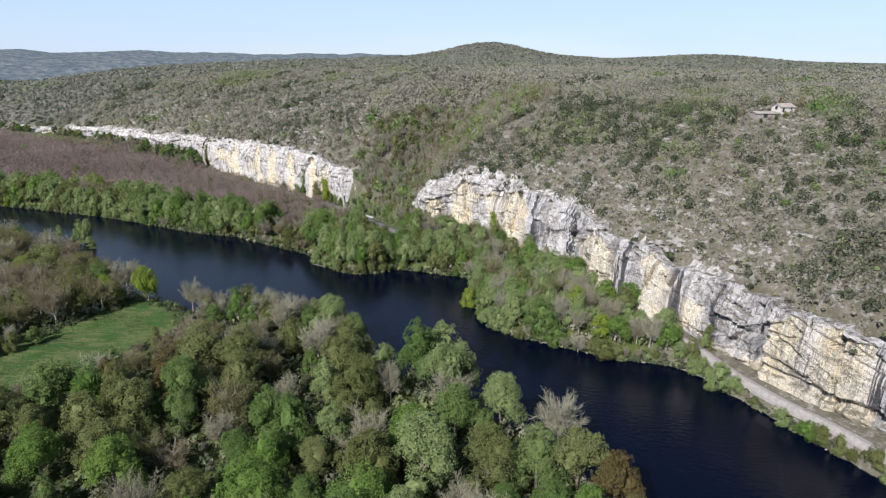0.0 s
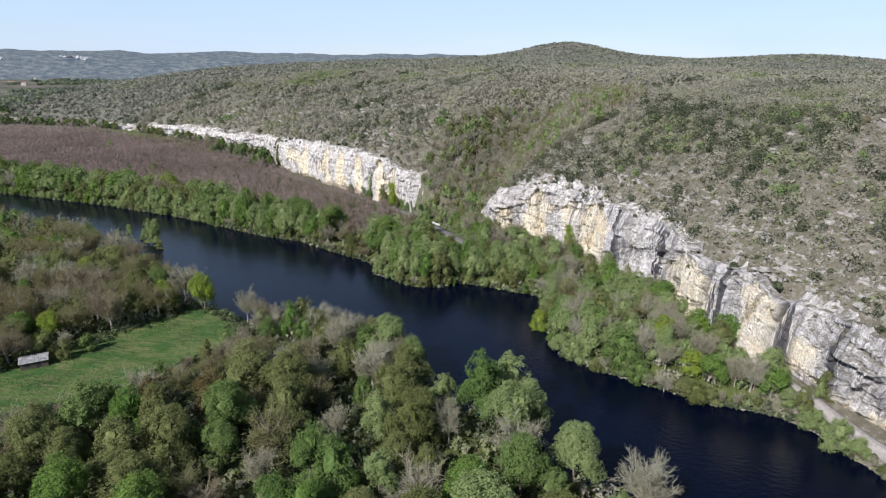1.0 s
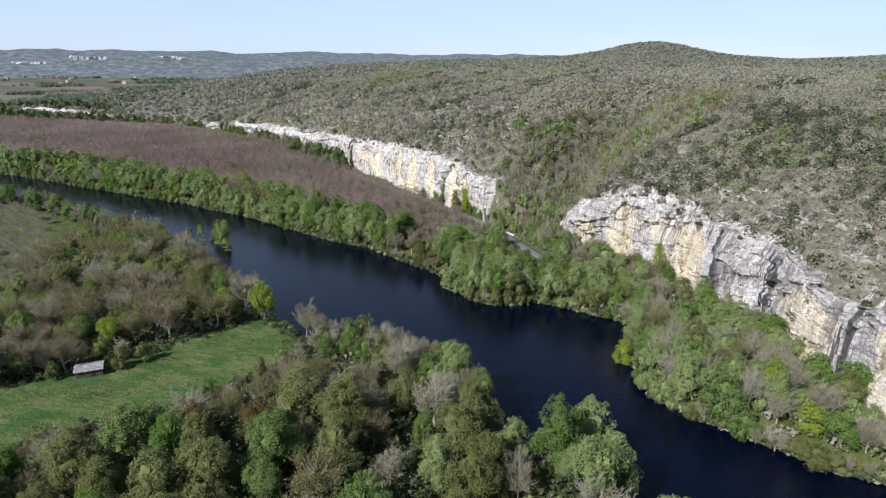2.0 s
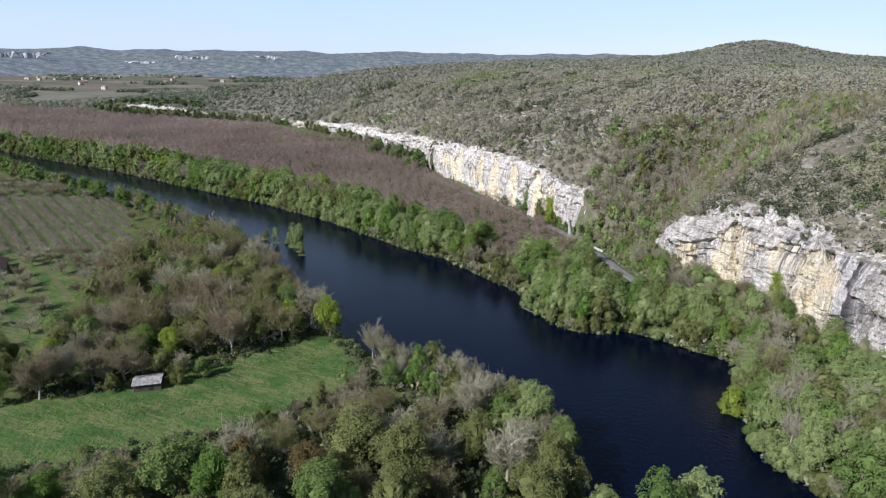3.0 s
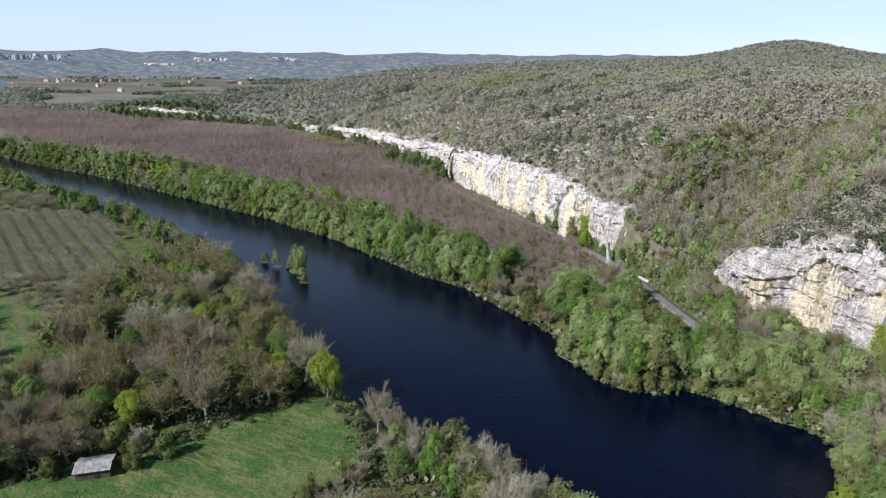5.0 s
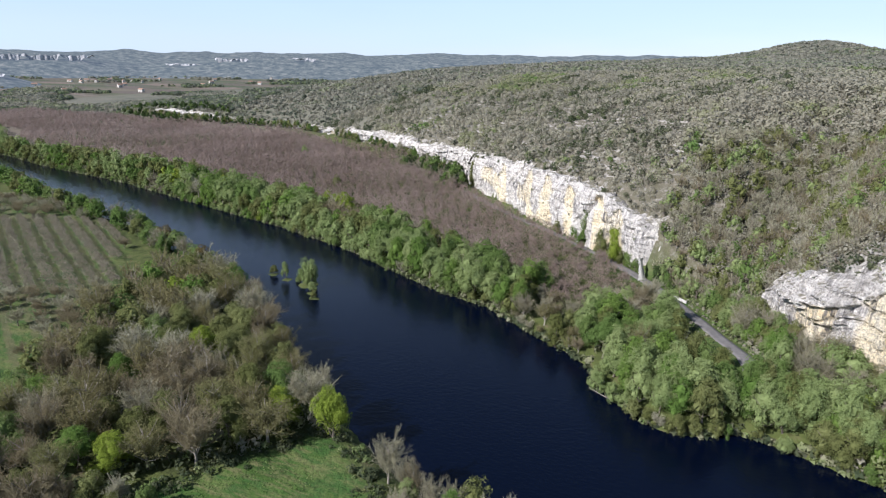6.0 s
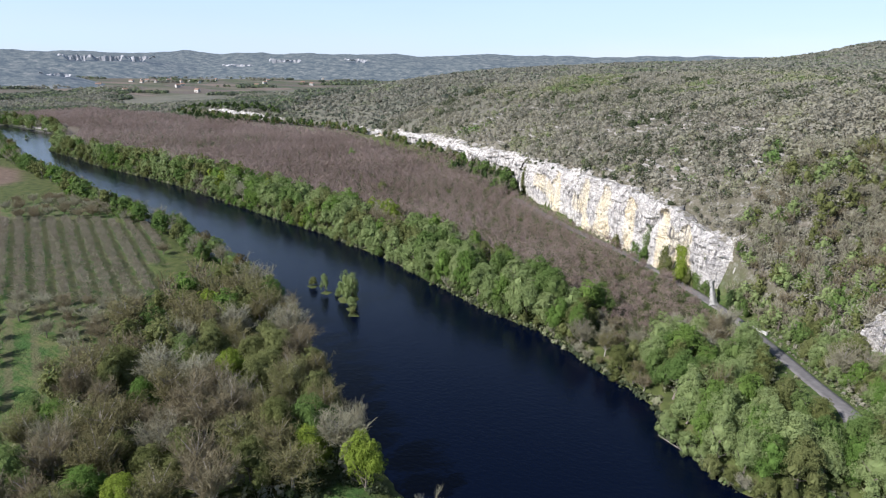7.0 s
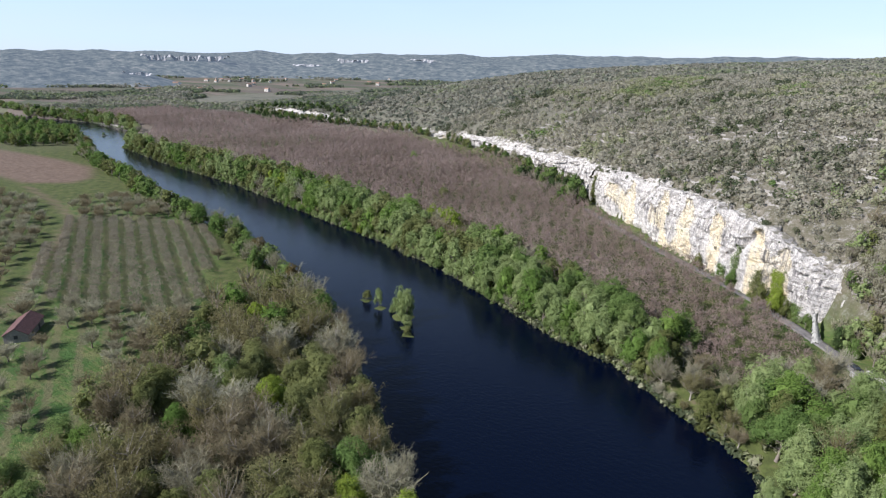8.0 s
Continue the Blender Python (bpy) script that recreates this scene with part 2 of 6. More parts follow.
LEAF = {
    "green": leaf_material("leaf_green", [(0.0, (0.102, 0.166, 0.044)), (0.5, (0.144, 0.208, 0.061)), (1.0, (0.187, 0.239, 0.084))], "object", 0.42),
    "olive": leaf_material("leaf_olive", [(0.0, (0.130, 0.144, 0.046)), (0.5, (0.170, 0.185, 0.068)), (1.0, (0.214, 0.232, 0.090))], "object", 0.42),
    "bright": leaf_material("leaf_bright", [(0.0, (0.116, 0.197, 0.045)), (1.0, (0.172, 0.249, 0.058))], "object", 0.42),
    "yellow": leaf_material("leaf_yellow", [(0.0, (0.197, 0.261, 0.041)), (1.0, (0.241, 0.302, 0.049))], "object", 0.42),
    "rust": leaf_material("leaf_rust", [(0.0, (0.123, 0.095, 0.037)), (1.0, (0.161, 0.129, 0.055))], "object", 0.42),
    "silver": leaf_material("leaf_silver", [(0.0, (0.201, 0.261, 0.096)), (1.0, (0.275, 0.328, 0.133))], "object", 0.42),
    "dark": leaf_material("leaf_dark", [(0.0, (0.045, 0.075, 0.027)), (1.0, (0.074, 0.104, 0.038))], "object", 0.3),
    "bud": leaf_material("leaf_bud", [(0.0, (0.178, 0.157, 0.074)), (0.5, (0.210, 0.190, 0.092)), (1.0, (0.219, 0.223, 0.092))], "object", 0.4),
    "twig": leaf_material("twig_grey", [(0.0, (0.239, 0.218, 0.140)), (0.5, (0.302, 0.283, 0.187)), (1.0, (0.367, 0.351, 0.245))], "object", 0.3),
    "twig_brown": leaf_material("twig_brown", [(0.0, (0.184, 0.154, 0.090)), (1.0, (0.257, 0.220, 0.133))], "object", 0.3),
}
BARK_PALE = plain("pale_bark", (0.25, 0.222, 0.18), 0.9, 0.3, 1.2)
BARK = plain("bark", (0.17, 0.14, 0.11), 0.9, 0.35, 1.2)
SCRUB = leaf_material("scrub", [(0.0, (0.062, 0.082, 0.043)), (0.16, (0.11, 0.123, 0.066)), (0.3, (0.28, 0.266, 0.2)), (0.55, (0.345, 0.322, 0.243)),
                                (0.72, (0.295, 0.292, 0.18)), (0.86, (0.23, 0.258, 0.118)), (0.97, (0.15, 0.235, 0.068))], "tint", 0.45)
# far trees greyer than the near scrub: distance haze put into their colour
HAZED_SCRUB = leaf_material("hazed_scrub", [(0.0, (0.11, 0.13, 0.09)), (0.3, (0.22, 0.22, 0.168)), (0.55, (0.268, 0.254, 0.2)), (0.8, (0.226, 0.243, 0.15)), (1.0, (0.165, 0.205, 0.105))], "tint", 0.45)
PLANTATION = leaf_material("plantation_twigs", [(0.0, (0.212, 0.162, 0.132)), (0.5, (0.281, 0.217, 0.183)), (1.0, (0.348, 0.276, 0.234))], "tint", 0.4)
ORCHARD_TWIG = leaf_material("orchard_twigs", [(0.0, (0.185, 0.16, 0.116)), (1.0, (0.28, 0.242, 0.185))], "tint", 0.2)


def ground_material():
    m, t, b = material("ground")
    grass = ramp(t, cloud(t, 0.06, 7, rough=0.7), [(0.36, (0.022, 0.046, 0.010)), (0.47, (0.046, 0.086, 0.0165)), (0.57, (0.08, 0.11, 0.03)), (0.67, (0.118, 0.118, 0.048))])
    grass = blend(t, ramp(t, cloud(t, 0.75, 7, (0.18, 1, 1), 0.75, -59), [(0.46, (0.0,)), (0.6, (0.8,))]), grass, (0.125, 0.12, 0.052))
    grass = blend(t, ramp(t, cloud(t, 0.16, 7, (0.4, 1, 1), 0.75, -59), [(0.48, (0.0,)), (0.6, (0.85,))]), grass, (0.03, 0.074, 0.0155))
    grass = blend(t, ramp(t, cloud(t, 0.5, 8, rough=0.8), [(0.53, (0.0,)), (0.62, (0.7,))]), grass, (0.026, 0.042, 0.012))
    under = ramp(t, cloud(t, 0.2, 5), [(0.35, (0.037, 0.0444, 0.0148)), (0.55, (0.0666, 0.0814, 0.0222)), (0.7, (0.0962, 0.0814, 0.0444))])
    hill = ramp(t, cloud(t, 0.09, 9, rough=0.75), [(0.3, (0.066, 0.061, 0.039)), (0.44, (0.095, 0.086, 0.058)), (0.55, (0.128, 0.112, 0.082)), (0.68, (0.2, 0.181, 0.148))])
    hill = blend(t, ramp(t, cloud(t, 0.45, 8, rough=0.75), [(0.48, (0.0,)), (0.58, (0.75,))]), hill, (0.081, 0.0757, 0.044))
    hill = blend(t, ramp(t, cloud(t, 1.3, 5, rough=0.75), [(0.58, (0.0,)), (0.66, (0.8,))]), hill, (0.24, 0.222, 0.19))
    hill = blend(t, ramp(t, cloud(t, 0.3, 10, rough=0.82), [(0.53, (0.0,)), (0.58, (0.8,))]), hill, (0.233, 0.217, 0.19))
    woods = ramp(t, cloud(t, 0.02, 9, rough=0.75), [(0.3, (0.08, 0.0832, 0.0576)), (0.5, (0.118, 0.114, 0.084)), (0.7, (0.152, 0.14, 0.106))])
    soil = ramp(t, cloud(t, 0.3, 5), [(0.35, (0.095, 0.066, 0.047)), (0.65, (0.145, 0.104, 0.074))])
    cells = node(t, "TexVoronoi", Scale=0.0075)
    t.links.new(place(t, (1, 2.2, 0)), cells.inputs["Vector"])
    parcels = ramp(t, cells.outputs["Color"], [(0.2, (0.0666, 0.0777, 0.0444)), (0.4, (0.111, 0.0888, 0.074)), (0.6, (0.0777, 0.0851, 0.0481)), (0.85, (0.148, 0.118, 0.0925))])
    dot = t.nodes.new("ShaderNodeVectorMath")
    dot.operation = "DOT_PRODUCT"
    dot.inputs[1].default_value = (0.447 * 0.7854, 0.894 * 0.7854, 0)
    t.links.new(place(t), dot.inputs[0])
    wave = maths(t, "SINE", dot.outputs["Value"], 0.0)
    wave = maths(t, "ADD", wave, maths(t, "MULTIPLY", maths(t, "SUBTRACT", cloud(t, 0.25, 5), 0.5), 3.0))
    stripe = maths(t, "MULTIPLY", ramp(t, wave, [(0.3, (0.0,)), (0.85, (0.55,))]), attr(t, "orchard"))
    grass = blend(t, stripe, grass, (0.11, 0.09, 0.052))
    grass = blend(t, maths(t, "MULTIPLY", attr(t, "orchard"), 0.06), grass, (0.034, 0.036, 0.014))
    c = blend(t, attr(t, "meadow"), under, grass)
    c = blend(t, attr(t, "plough"), c, soil)
    c = blend(t, attr(t, "parcels"), c, parcels)
    c = blend(t, attr(t, "hill"), c, hill)
    c = blend(t, attr(t, "woods"), c, woods)
    t.links.new(c, b.inputs["Base Color"])
    b.inputs["Roughness"].default_value = 0.95
    b.inputs["Specular IOR Level"].default_value = 0.15
    bumped(t, b, cloud(t, 0.8, 6), 0.8, 0.7)
    return m


def rock_material(name, ochre=1.0):
    """Limestone: grey weathered skin, pale yellow fresh panels, black runs below the roofs, thin cracks."""
    m, t, b = material(name)
    flat = t.nodes.new("ShaderNodeCombineXYZ")
    t.links.new(attr(t, "run"), flat.inputs[0])
    up = t.nodes.new("ShaderNodeSeparateXYZ")
    t.links.new(place(t), up.inputs[0])
    t.links.new(up.outputs["Z"], flat.inputs[1])

    laid = t.nodes.new("ShaderNodeCombineXYZ")          # along the beds, which climb
    t.links.new(attr(t, "run"), laid.inputs[0])
    t.links.new(attr(t, "beds"), laid.inputs[1])

    def sheet(sx, sz, detail=4.0, rough=0.6, source=flat):
        """Noise laid along the face: sx by metre of run, sz by metre of height."""
        stretch = t.nodes.new("ShaderNodeVectorMath")
        stretch.operation = "MULTIPLY"
        stretch.inputs[1].default_value = (sx, sz, 1)
        t.links.new(source.outputs[0], stretch.inputs[0])
        n = node(t, "TexNoise", Scale=1.0, Detail=detail, Roughness=rough)
        t.links.new(stretch.outputs[0], n.inputs["Vector"])
        return n.outputs["Fac"]

    c = ramp(t, cloud(t, 0.22, 8, rough=0.72), [(0.34, (0.32, 0.298, 0.274)), (0.42, (0.52, 0.482, 0.43)), (0.5, (0.71, 0.66, 0.587)), (0.68, (0.81, 0.758, 0.678))])
    c = blend(t, maths(t, "MULTIPLY", ramp(t, sheet(0.9, 0.09, 5), [(0.44, (0.0,)), (0.58, (0.45,))]), ramp(t, sheet(0.03, 0.05, 3), [(0.36, (0.0,)), (0.52, (1.0,))])), c, (0.31, 0.29, 0.27))
    warm = maths(t, "MULTIPLY", maths(t, "MULTIPLY", attr(t, "panel"), ochre), ramp(t, cloud(t, 0.3, 6, rough=0.7), [(0.28, (0.45,)), (0.5, (0.95,))]))
    gold = ramp(t, cloud(t, 0.12, 6, rough=0.65), [(0.35, (0.82, 0.735, 0.58)), (0.52, (0.82, 0.7, 0.47)), (0.7, (0.77, 0.6, 0.34))])
    c = blend(t, warm, c, gold)
    runs = maths(t, "MULTIPLY", ramp(t, sheet(0.8, 0.03, 5, 0.65), [(0.49, (0.0,)), (0.54, (0.85,))]), maths(t, "MULTIPLY", attr(t, "hang"), ramp(t, cloud(t, 0.25, 6, rough=0.7), [(0.4, (0.15,)), (0.55, (1.0,))])))
    c = blend(t, runs, c, (0.095, 0.09, 0.094))
    stained = maths(t, "MULTIPLY", attr(t, "ribs"), ramp(t, sheet(0.5, 0.02, 4, 0.6), [(0.47, (0.0,)), (0.51, (0.97,))]))
    c = blend(t, maths(t, "MULTIPLY", attr(t, "ribs"), 0.4), c, (0.56, 0.545, 0.55))
    c = blend(t, stained, c, (0.04, 0.038, 0.042))
    # cracks and bed lines: the shade inside them put into the colour
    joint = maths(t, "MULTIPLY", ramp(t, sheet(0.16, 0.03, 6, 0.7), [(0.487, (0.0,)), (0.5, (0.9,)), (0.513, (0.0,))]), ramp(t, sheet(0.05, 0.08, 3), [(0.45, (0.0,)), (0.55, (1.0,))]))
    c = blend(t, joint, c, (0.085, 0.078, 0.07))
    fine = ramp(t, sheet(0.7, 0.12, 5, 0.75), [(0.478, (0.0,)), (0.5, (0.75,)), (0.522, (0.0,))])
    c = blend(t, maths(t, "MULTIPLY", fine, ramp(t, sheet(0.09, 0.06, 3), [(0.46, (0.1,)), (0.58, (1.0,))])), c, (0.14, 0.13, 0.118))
    bed = ramp(t, sheet(0.03, 0.3, 6, 0.68, laid), [(0.488, (0.0,)), (0.5, (0.9,)), (0.512, (0.0,))])
    c = blend(t, maths(t, "MULTIPLY", bed, ramp(t, sheet(0.05, 0.07, 3), [(0.44, (0.0,)), (0.54, (1.0,))])), c, (0.09, 0.082, 0.072))
    thin = ramp(t, sheet(0.05, 0.95, 5, 0.7, laid), [(0.4, (0.62,)), (0.48, (1.0,)), (0.6, (1.0,)), (0.68, (1.15,))])
    c = blend(t, ramp(t, sheet(0.04, 0.06, 3), [(0.42, (0.15,)), (0.58, (0.9,))]), c, blend(t, 1.0, c, thin, "MULTIPLY"))
    chip = ramp(t, cloud(t, 2.2, 6, (1, 1, 0.6), 0.8), [(0.36, (0.32,)), (0.46, (1.0,)), (0.64, (1.22,))])
    c = blend(t, 0.85, c, chip, "MULTIPLY")
    fleck = ramp(t, cloud(t, 1.1, 5, (1, 1, 0.8), 0.7), [(0.57, (0.0,)), (0.64, (0.7,))])
    c = blend(t, fleck, c, (0.2, 0.182, 0.155))
    tilt = t.nodes.new("ShaderNodeSeparateXYZ")
    t.links.new(t.nodes.new("ShaderNodeNewGeometry").outputs["Normal"], tilt.inputs[0])
    ledge = maths(t, "MULTIPLY", ramp(t, tilt.outputs["Z"], [(0.6, (0.0,)), (0.88, (0.85,))]), ramp(t, cloud(t, 0.35, 4), [(0.42, (0.0,)), (0.55, (1.0,))]))
    c = blend(t, ledge, c, (0.165, 0.147, 0.085))
    t.links.new(c, b.inputs["Base Color"])
    b.inputs["Roughness"].default_value = 0.92
    height = maths(t, "ADD", maths(t, "MULTIPLY", cloud(t, 0.9, 8, (1, 1, 0.2), 0.7), 0.8), maths(t, "MULTIPLY", cloud(t, 0.7, 7, (0.5, 0.5, 1), 0.75), 0.9))
    bumped(t, b, height, 1.0, 2.2)
    return m


def water_material():
    m, t, b = material("river_water")
    b.inputs["Base Color"].default_value = (0.0006, 0.0018, 0.0070, 1)
    b.inputs["Roughness"].default_value = 0.09
    b.inputs["IOR"].default_value = 1.33
    b.inputs["Specular IOR Level"].default_value = 0.29
    bumped(t, b, cloud(t, 0.5, 4, (1, 1.6, 1)), 0.45, 0.25)
    return m


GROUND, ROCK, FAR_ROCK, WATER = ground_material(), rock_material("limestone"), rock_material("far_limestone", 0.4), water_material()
ASPHALT = plain("asphalt", (0.135, 0.124, 0.113), 0.9, 0.3, 0.5)
PALE_STONE = plain("pale_stone", (0.465, 0.443, 0.398), 0.9, 0.2, 1.0, 0.05)
TUFA = plain("tufa", (0.3, 0.29, 0.255), 0.95, 0.4, 0.9, 0.1)
LEDGE = plain("ledge_stone", (0.27, 0.25, 0.215), 0.92, 0.4, 0.6, 0.1)
WHITE_ROCK = plain("white_rock", (0.36, 0.355, 0.35), 0.92, 0.3, 0.05, 0.1)
GRAVEL = plain("gravel", (0.247, 0.225, 0.195), 0.95, 0.25, 0.8, 0.05)
WHITEWASH = plain("pale_render", (0.46, 0.43, 0.37), 0.9, 0.12, 1.0)
ROOF_RED = plain("red_roof", (0.085, 0.036, 0.03), 0.85, 0.35, 0.8)
ROOF_TILE = plain("clay_roof", (0.27, 0.165, 0.112), 0.85, 0.3, 0.8)
ROOF_TAN = plain("weathered_tile_roof", (0.27, 0.232, 0.19), 0.9, 0.25, 0.8)
ROOF_GREY = plain("grey_sheet_roof", (0.23, 0.22, 0.205), 0.75, 0.7, 0.6)
STONE_GREY = plain("grey_stone", (0.225, 0.203, 0.173), 0.9, 0.3, 1.5, 0.05)
WOOD_DARK = plain("dark_timber", (0.075, 0.0562, 0.0413), 0.85, 0.3, 2.0)
DARK_GAP = plain("dark_opening", (0.0225, 0.0225, 0.0225), 0.7, 0.2)
DRIFT = plain("driftwood", (0.18, 0.158, 0.128), 0.9, 0.25, 2.0)

# ---------------- ground, one sheet to the horizon ----------------
def steps(parts, low, high):
    """Grid lines: fine in the parts, wider and wider out to low and high."""
    line = []
    for a, b, gap in parts:
        line += list(np.arange(a, b, gap))
    down, up, gap = [line[0]], [parts[-1][1]], parts[0][2]
    while down[-1] > low:
        gap *= 1.09
        down.append(max(low, down[-1] - gap))
    gap = parts[-1][2]
    while up[-1] < high:
        gap *= 1.09
        up.append(min(high, up[-1] + gap))
    return np.array(down[:0:-1] + line + up)


GX = steps([(-1000, -440, 8), (-440, 210, 4), (210, 350, 8)], -4700, 4700)
GY = steps([(0, 60, 8), (60, 620, 4), (620, 1000, 8)], -1500, 4700)
gx, gy = [a.ravel() for a in np.meshgrid(GX, GY)]
gz = ground_z(gx, gy)
ground = tagged(new("ground", mesh_np("ground", np.stack([gx, gy, gz], 1), grid_faces(len(GY), len(GX)), GROUND, smooth=True)),
                "valley floor and dry limestone hillside with grass and scrub", "ground", kind="structure")


def soft_inside(x, y, shape, edge):
    d = near_line(x, y, shape + shape[:1])[0]
    return np.where(inside(x, y, shape), ease(-edge, edge, d), ease(-edge, edge, -d))


scarp_d, scarp_s = near_line(gx, gy, SCARP)
on_hill = inside(gx, gy, PLATEAU)
far = np.hypot(gx, gy)
zones = {
    "meadow": np.maximum.reduce([soft_inside(gx, gy, MEADOW, 3), 0.95 * soft_inside(gx, gy, ORCHARD, 4), 0.6 * soft_inside(gx, gy, WEST_PARCEL, 5),
                                 0.75 * ease(12, 5, near_line(gx, gy, ROAD_WEST)[0])]),
    "orchard": np.maximum(soft_inside(gx, gy, ORCHARD, 4), soft_inside(gx, gy, WEST_PARCEL, 5)),
    "plough": np.maximum(soft_inside(gx, gy, PLOUGH, 6), 0.7 * ease(3.6, 1.0, np.minimum(near_line(gx, gy, TRACK)[0], near_line(gx, gy, HUT_TRACK)[0]))),
    "parcels": (~on_hill) * ease(850, 1100, far),
    "hill": np.maximum.reduce([on_hill * ease(1, 4, scarp_d), 0.85 * (~on_hill) * ease(16, 9, scarp_d) * (gx > 0), (~on_hill) * ease(34, 24, scarp_d) * ease(80, 92, gx) * ease(230, 205, gy)]),
    "woods": on_hill * ease(600, 1000, far),
}
for key, value in zones.items():
    ground.data.attributes.new(key, "FLOAT", "POINT").data.foreach_set("value", value.astype(np.float32))

water = tagged(new("water", mesh_np("water", [(-1800, -100, 0), (260, -100, 0), (260, 700, 0), (-1800, 700, 0)], [(0, 1, 2, 3)], WATER)),
               "dark still river water reflecting the sky", "river", kind="structure")


# ---------------- limestone scarp ----------------
def scarp_point(s):
    line = np.array(SCARP, float)
    x, y = np.interp(s, SCARP_RUN, line[:, 0]), np.interp(s, SCARP_RUN, line[:, 1])
    ds = 9.0
    tx = np.interp(s + ds, SCARP_RUN, line[:, 0]) - np.interp(s - ds, SCARP_RUN, line[:, 0])
    ty = np.interp(s + ds, SCARP_RUN, line[:, 1]) - np.interp(s - ds, SCARP_RUN, line[:, 1])
    size = np.hypot(tx, ty)
    return x, y, -ty / size, tx / size          # and the way out of the rock, towards the river


# fresh yellow faces: run along the scarp, half width
FRESH = [(347, 13), (316, 9), (255, 14), (453, 8), (408, 8), (238, 7), (604, 5), (622, 4), (652, 5), (676, 4), (701, 4), (745, 5)]
BLACK = [(371, 10), (334, 5), (308, 4), (290, 4), (272, 2.5), (253, 3), (231, 6), (398, 5), (425, 4)]          # dark water-stained ribs: run, half width


S_GULLY, S_SPUR, S_CORNER = SCARP_RUN[10] + 4, SCARP_RUN[12] + 5, SCARP_RUN[15] + 14
FACES = []


def scarp_face(name, s0, s1, gap, rows, rough, mat, label, panels=0.5, bring=2.2):
    """A rock wall: smooth panels under roofs, broken beds above, joints and blocks between."""
    s = np.arange(s0, s1, gap)
    x, y, nx, ny = scarp_point(s)
    lip, foot = np.interp(s, SCARP_RUN, LIP), np.interp(s, SCARP_RUN, FOOT)
    lip = lip + 6 * fbm(s / 17 + 50, s * 0 + 2, 3) + 1.6 * (TABLE[np.floor(s / 4.5).astype(int) % 256, 7] - 0.5)
    lip = np.minimum(lip, ground_z(x - nx * 9, y - ny * 9) + 0.9)
    big = 9 * fbm(s / 34, s * 0 + 1, 3)
    tall = lip - foot + 4
    fresh = sum(0.45 * np.exp(-((s - at) / size) ** 2) for at, size in FRESH)
    roof = foot - 4 + tall * np.clip(0.74 + 0.5 * fresh + 0.42 * (1 - 1.8 * fresh) * fbm(s / 38 + 5, s * 0 + 6, 3) + 0.10 * (TABLE[np.floor(s / 9).astype(int) % 256, 3] - 0.5), 0.5, 0.95)
    under = foot - 4 + tall * np.clip(0.42 + 0.5 * fbm(s / 30 + 25, s * 0 + 1, 3), 0.2, 0.6)
    has_roof, has_under = ease(0.3, 0.42, vnoise(s / 23 + 8, s * 0 + 2)), ease(0.45, 0.55, vnoise(s / 19 + 4, s * 0 + 9))
    dip = np.interp(s, [200, 265, 290, 348, 372, 900], [-24, -6, 0, 19, 22, 22]) + 0.03 * np.clip(s - 372, 0, 500)          # the beds climb towards the gully
    drip = 3 + 15 * vnoise(s / 7 + 1, s * 0 + 5) ** 1.5
    levels = list(np.linspace(0, 1, rows)) + [1.02, 1.05, 1.08]
    verts, panel, hang, ribs = [], [], [], []
    black = np.minimum(sum(1.1 * np.exp(-((s - at) / size) ** 2) for at, size in BLACK), 1)
    for f in levels:
        z = foot - 4 + np.minimum(f, 1.0) * tall
        smooth = ease(1.0 - panels, 1.12 - panels, fresh + vnoise(s / 17 + 11, z / 22 + 3) + 0.3 * fbm(s / 6, z / 6, 3)) * ease(roof + 1.0, roof - 0.5, z)
        smooth = np.maximum(smooth, ease(0.35, 0.6, fresh / 0.45 + 0.5 * fbm(s / 7 + 2, z / 9, 3)) * ease(roof + 1.0, roof - 0.5, z))
        calm = (1 - 0.6 * float(ease(0.85, 1.0, f))) * (1 - 0.72 * smooth)
        strata = (z - dip) / 3.4 + 2.0 * fbm(s / 50, z / 24, 3)
        bed = strata - np.floor(strata)
        hard = TABLE[np.floor(strata).astype(int) % 256, 11]
        roofs = ease(0.55, 0.75, hard) * ease(0.25, 0.45, vnoise(s / 21 + 3 * np.floor(strata), s * 0 + 6))
        step = (np.floor(strata) + ease(0.6, 1.0, strata - np.floor(strata))) - strata
        above = ease(roof - 0.4, roof + 0.4, z)
        out = bring + big * (0.6 + 0.4 * f) + rough * calm * (3.2 * fbm(s / 9.0, z / 40 + 9, 4) + 0.8 * fbm(s / 3.2 + z / 20, z / 6, 4) - 1.5 * np.abs(fbm(s / 3.4 + 3, z / 30, 2)) - (0.05 + 1.1 * above) * step) - rough * roofs * np.interp(s, [240, 300, 375, 400], [0.9, 1.3, 1.4, 0.5]) * bed ** 3
        out = out + rough * has_roof * 1.7 * above + rough * has_under * 1.3 * ease(under - 0.4, under + 0.4, z)
        out = out - 6.5 * max(0.0, min(f, 1.0) - 0.6) ** 1.5 / 0.3 * (0.35 + 1.2 * vnoise(s / 22 + 40, s * 0)) * (1 - 1.7 * fresh) * np.interp(s, [380, 400], [0.55, 1.0])
        out = out - rough * 2.4 * ease(0.2, 0.1, f) * ease(0.45, 0.6, vnoise(s / 16 + 9, s * 0 + 3)) * (f > 0.08)
        cleft = ease(0.03, 0.0, np.abs(fbm(s / 21 + 31, z / 60 + 4, 3))) + 0.5 * ease(0.02, 0.0, np.abs(fbm(s / 34 + z / 40, z / 15 - s / 60, 3)))
        out = out - 2.6 * rough * cleft
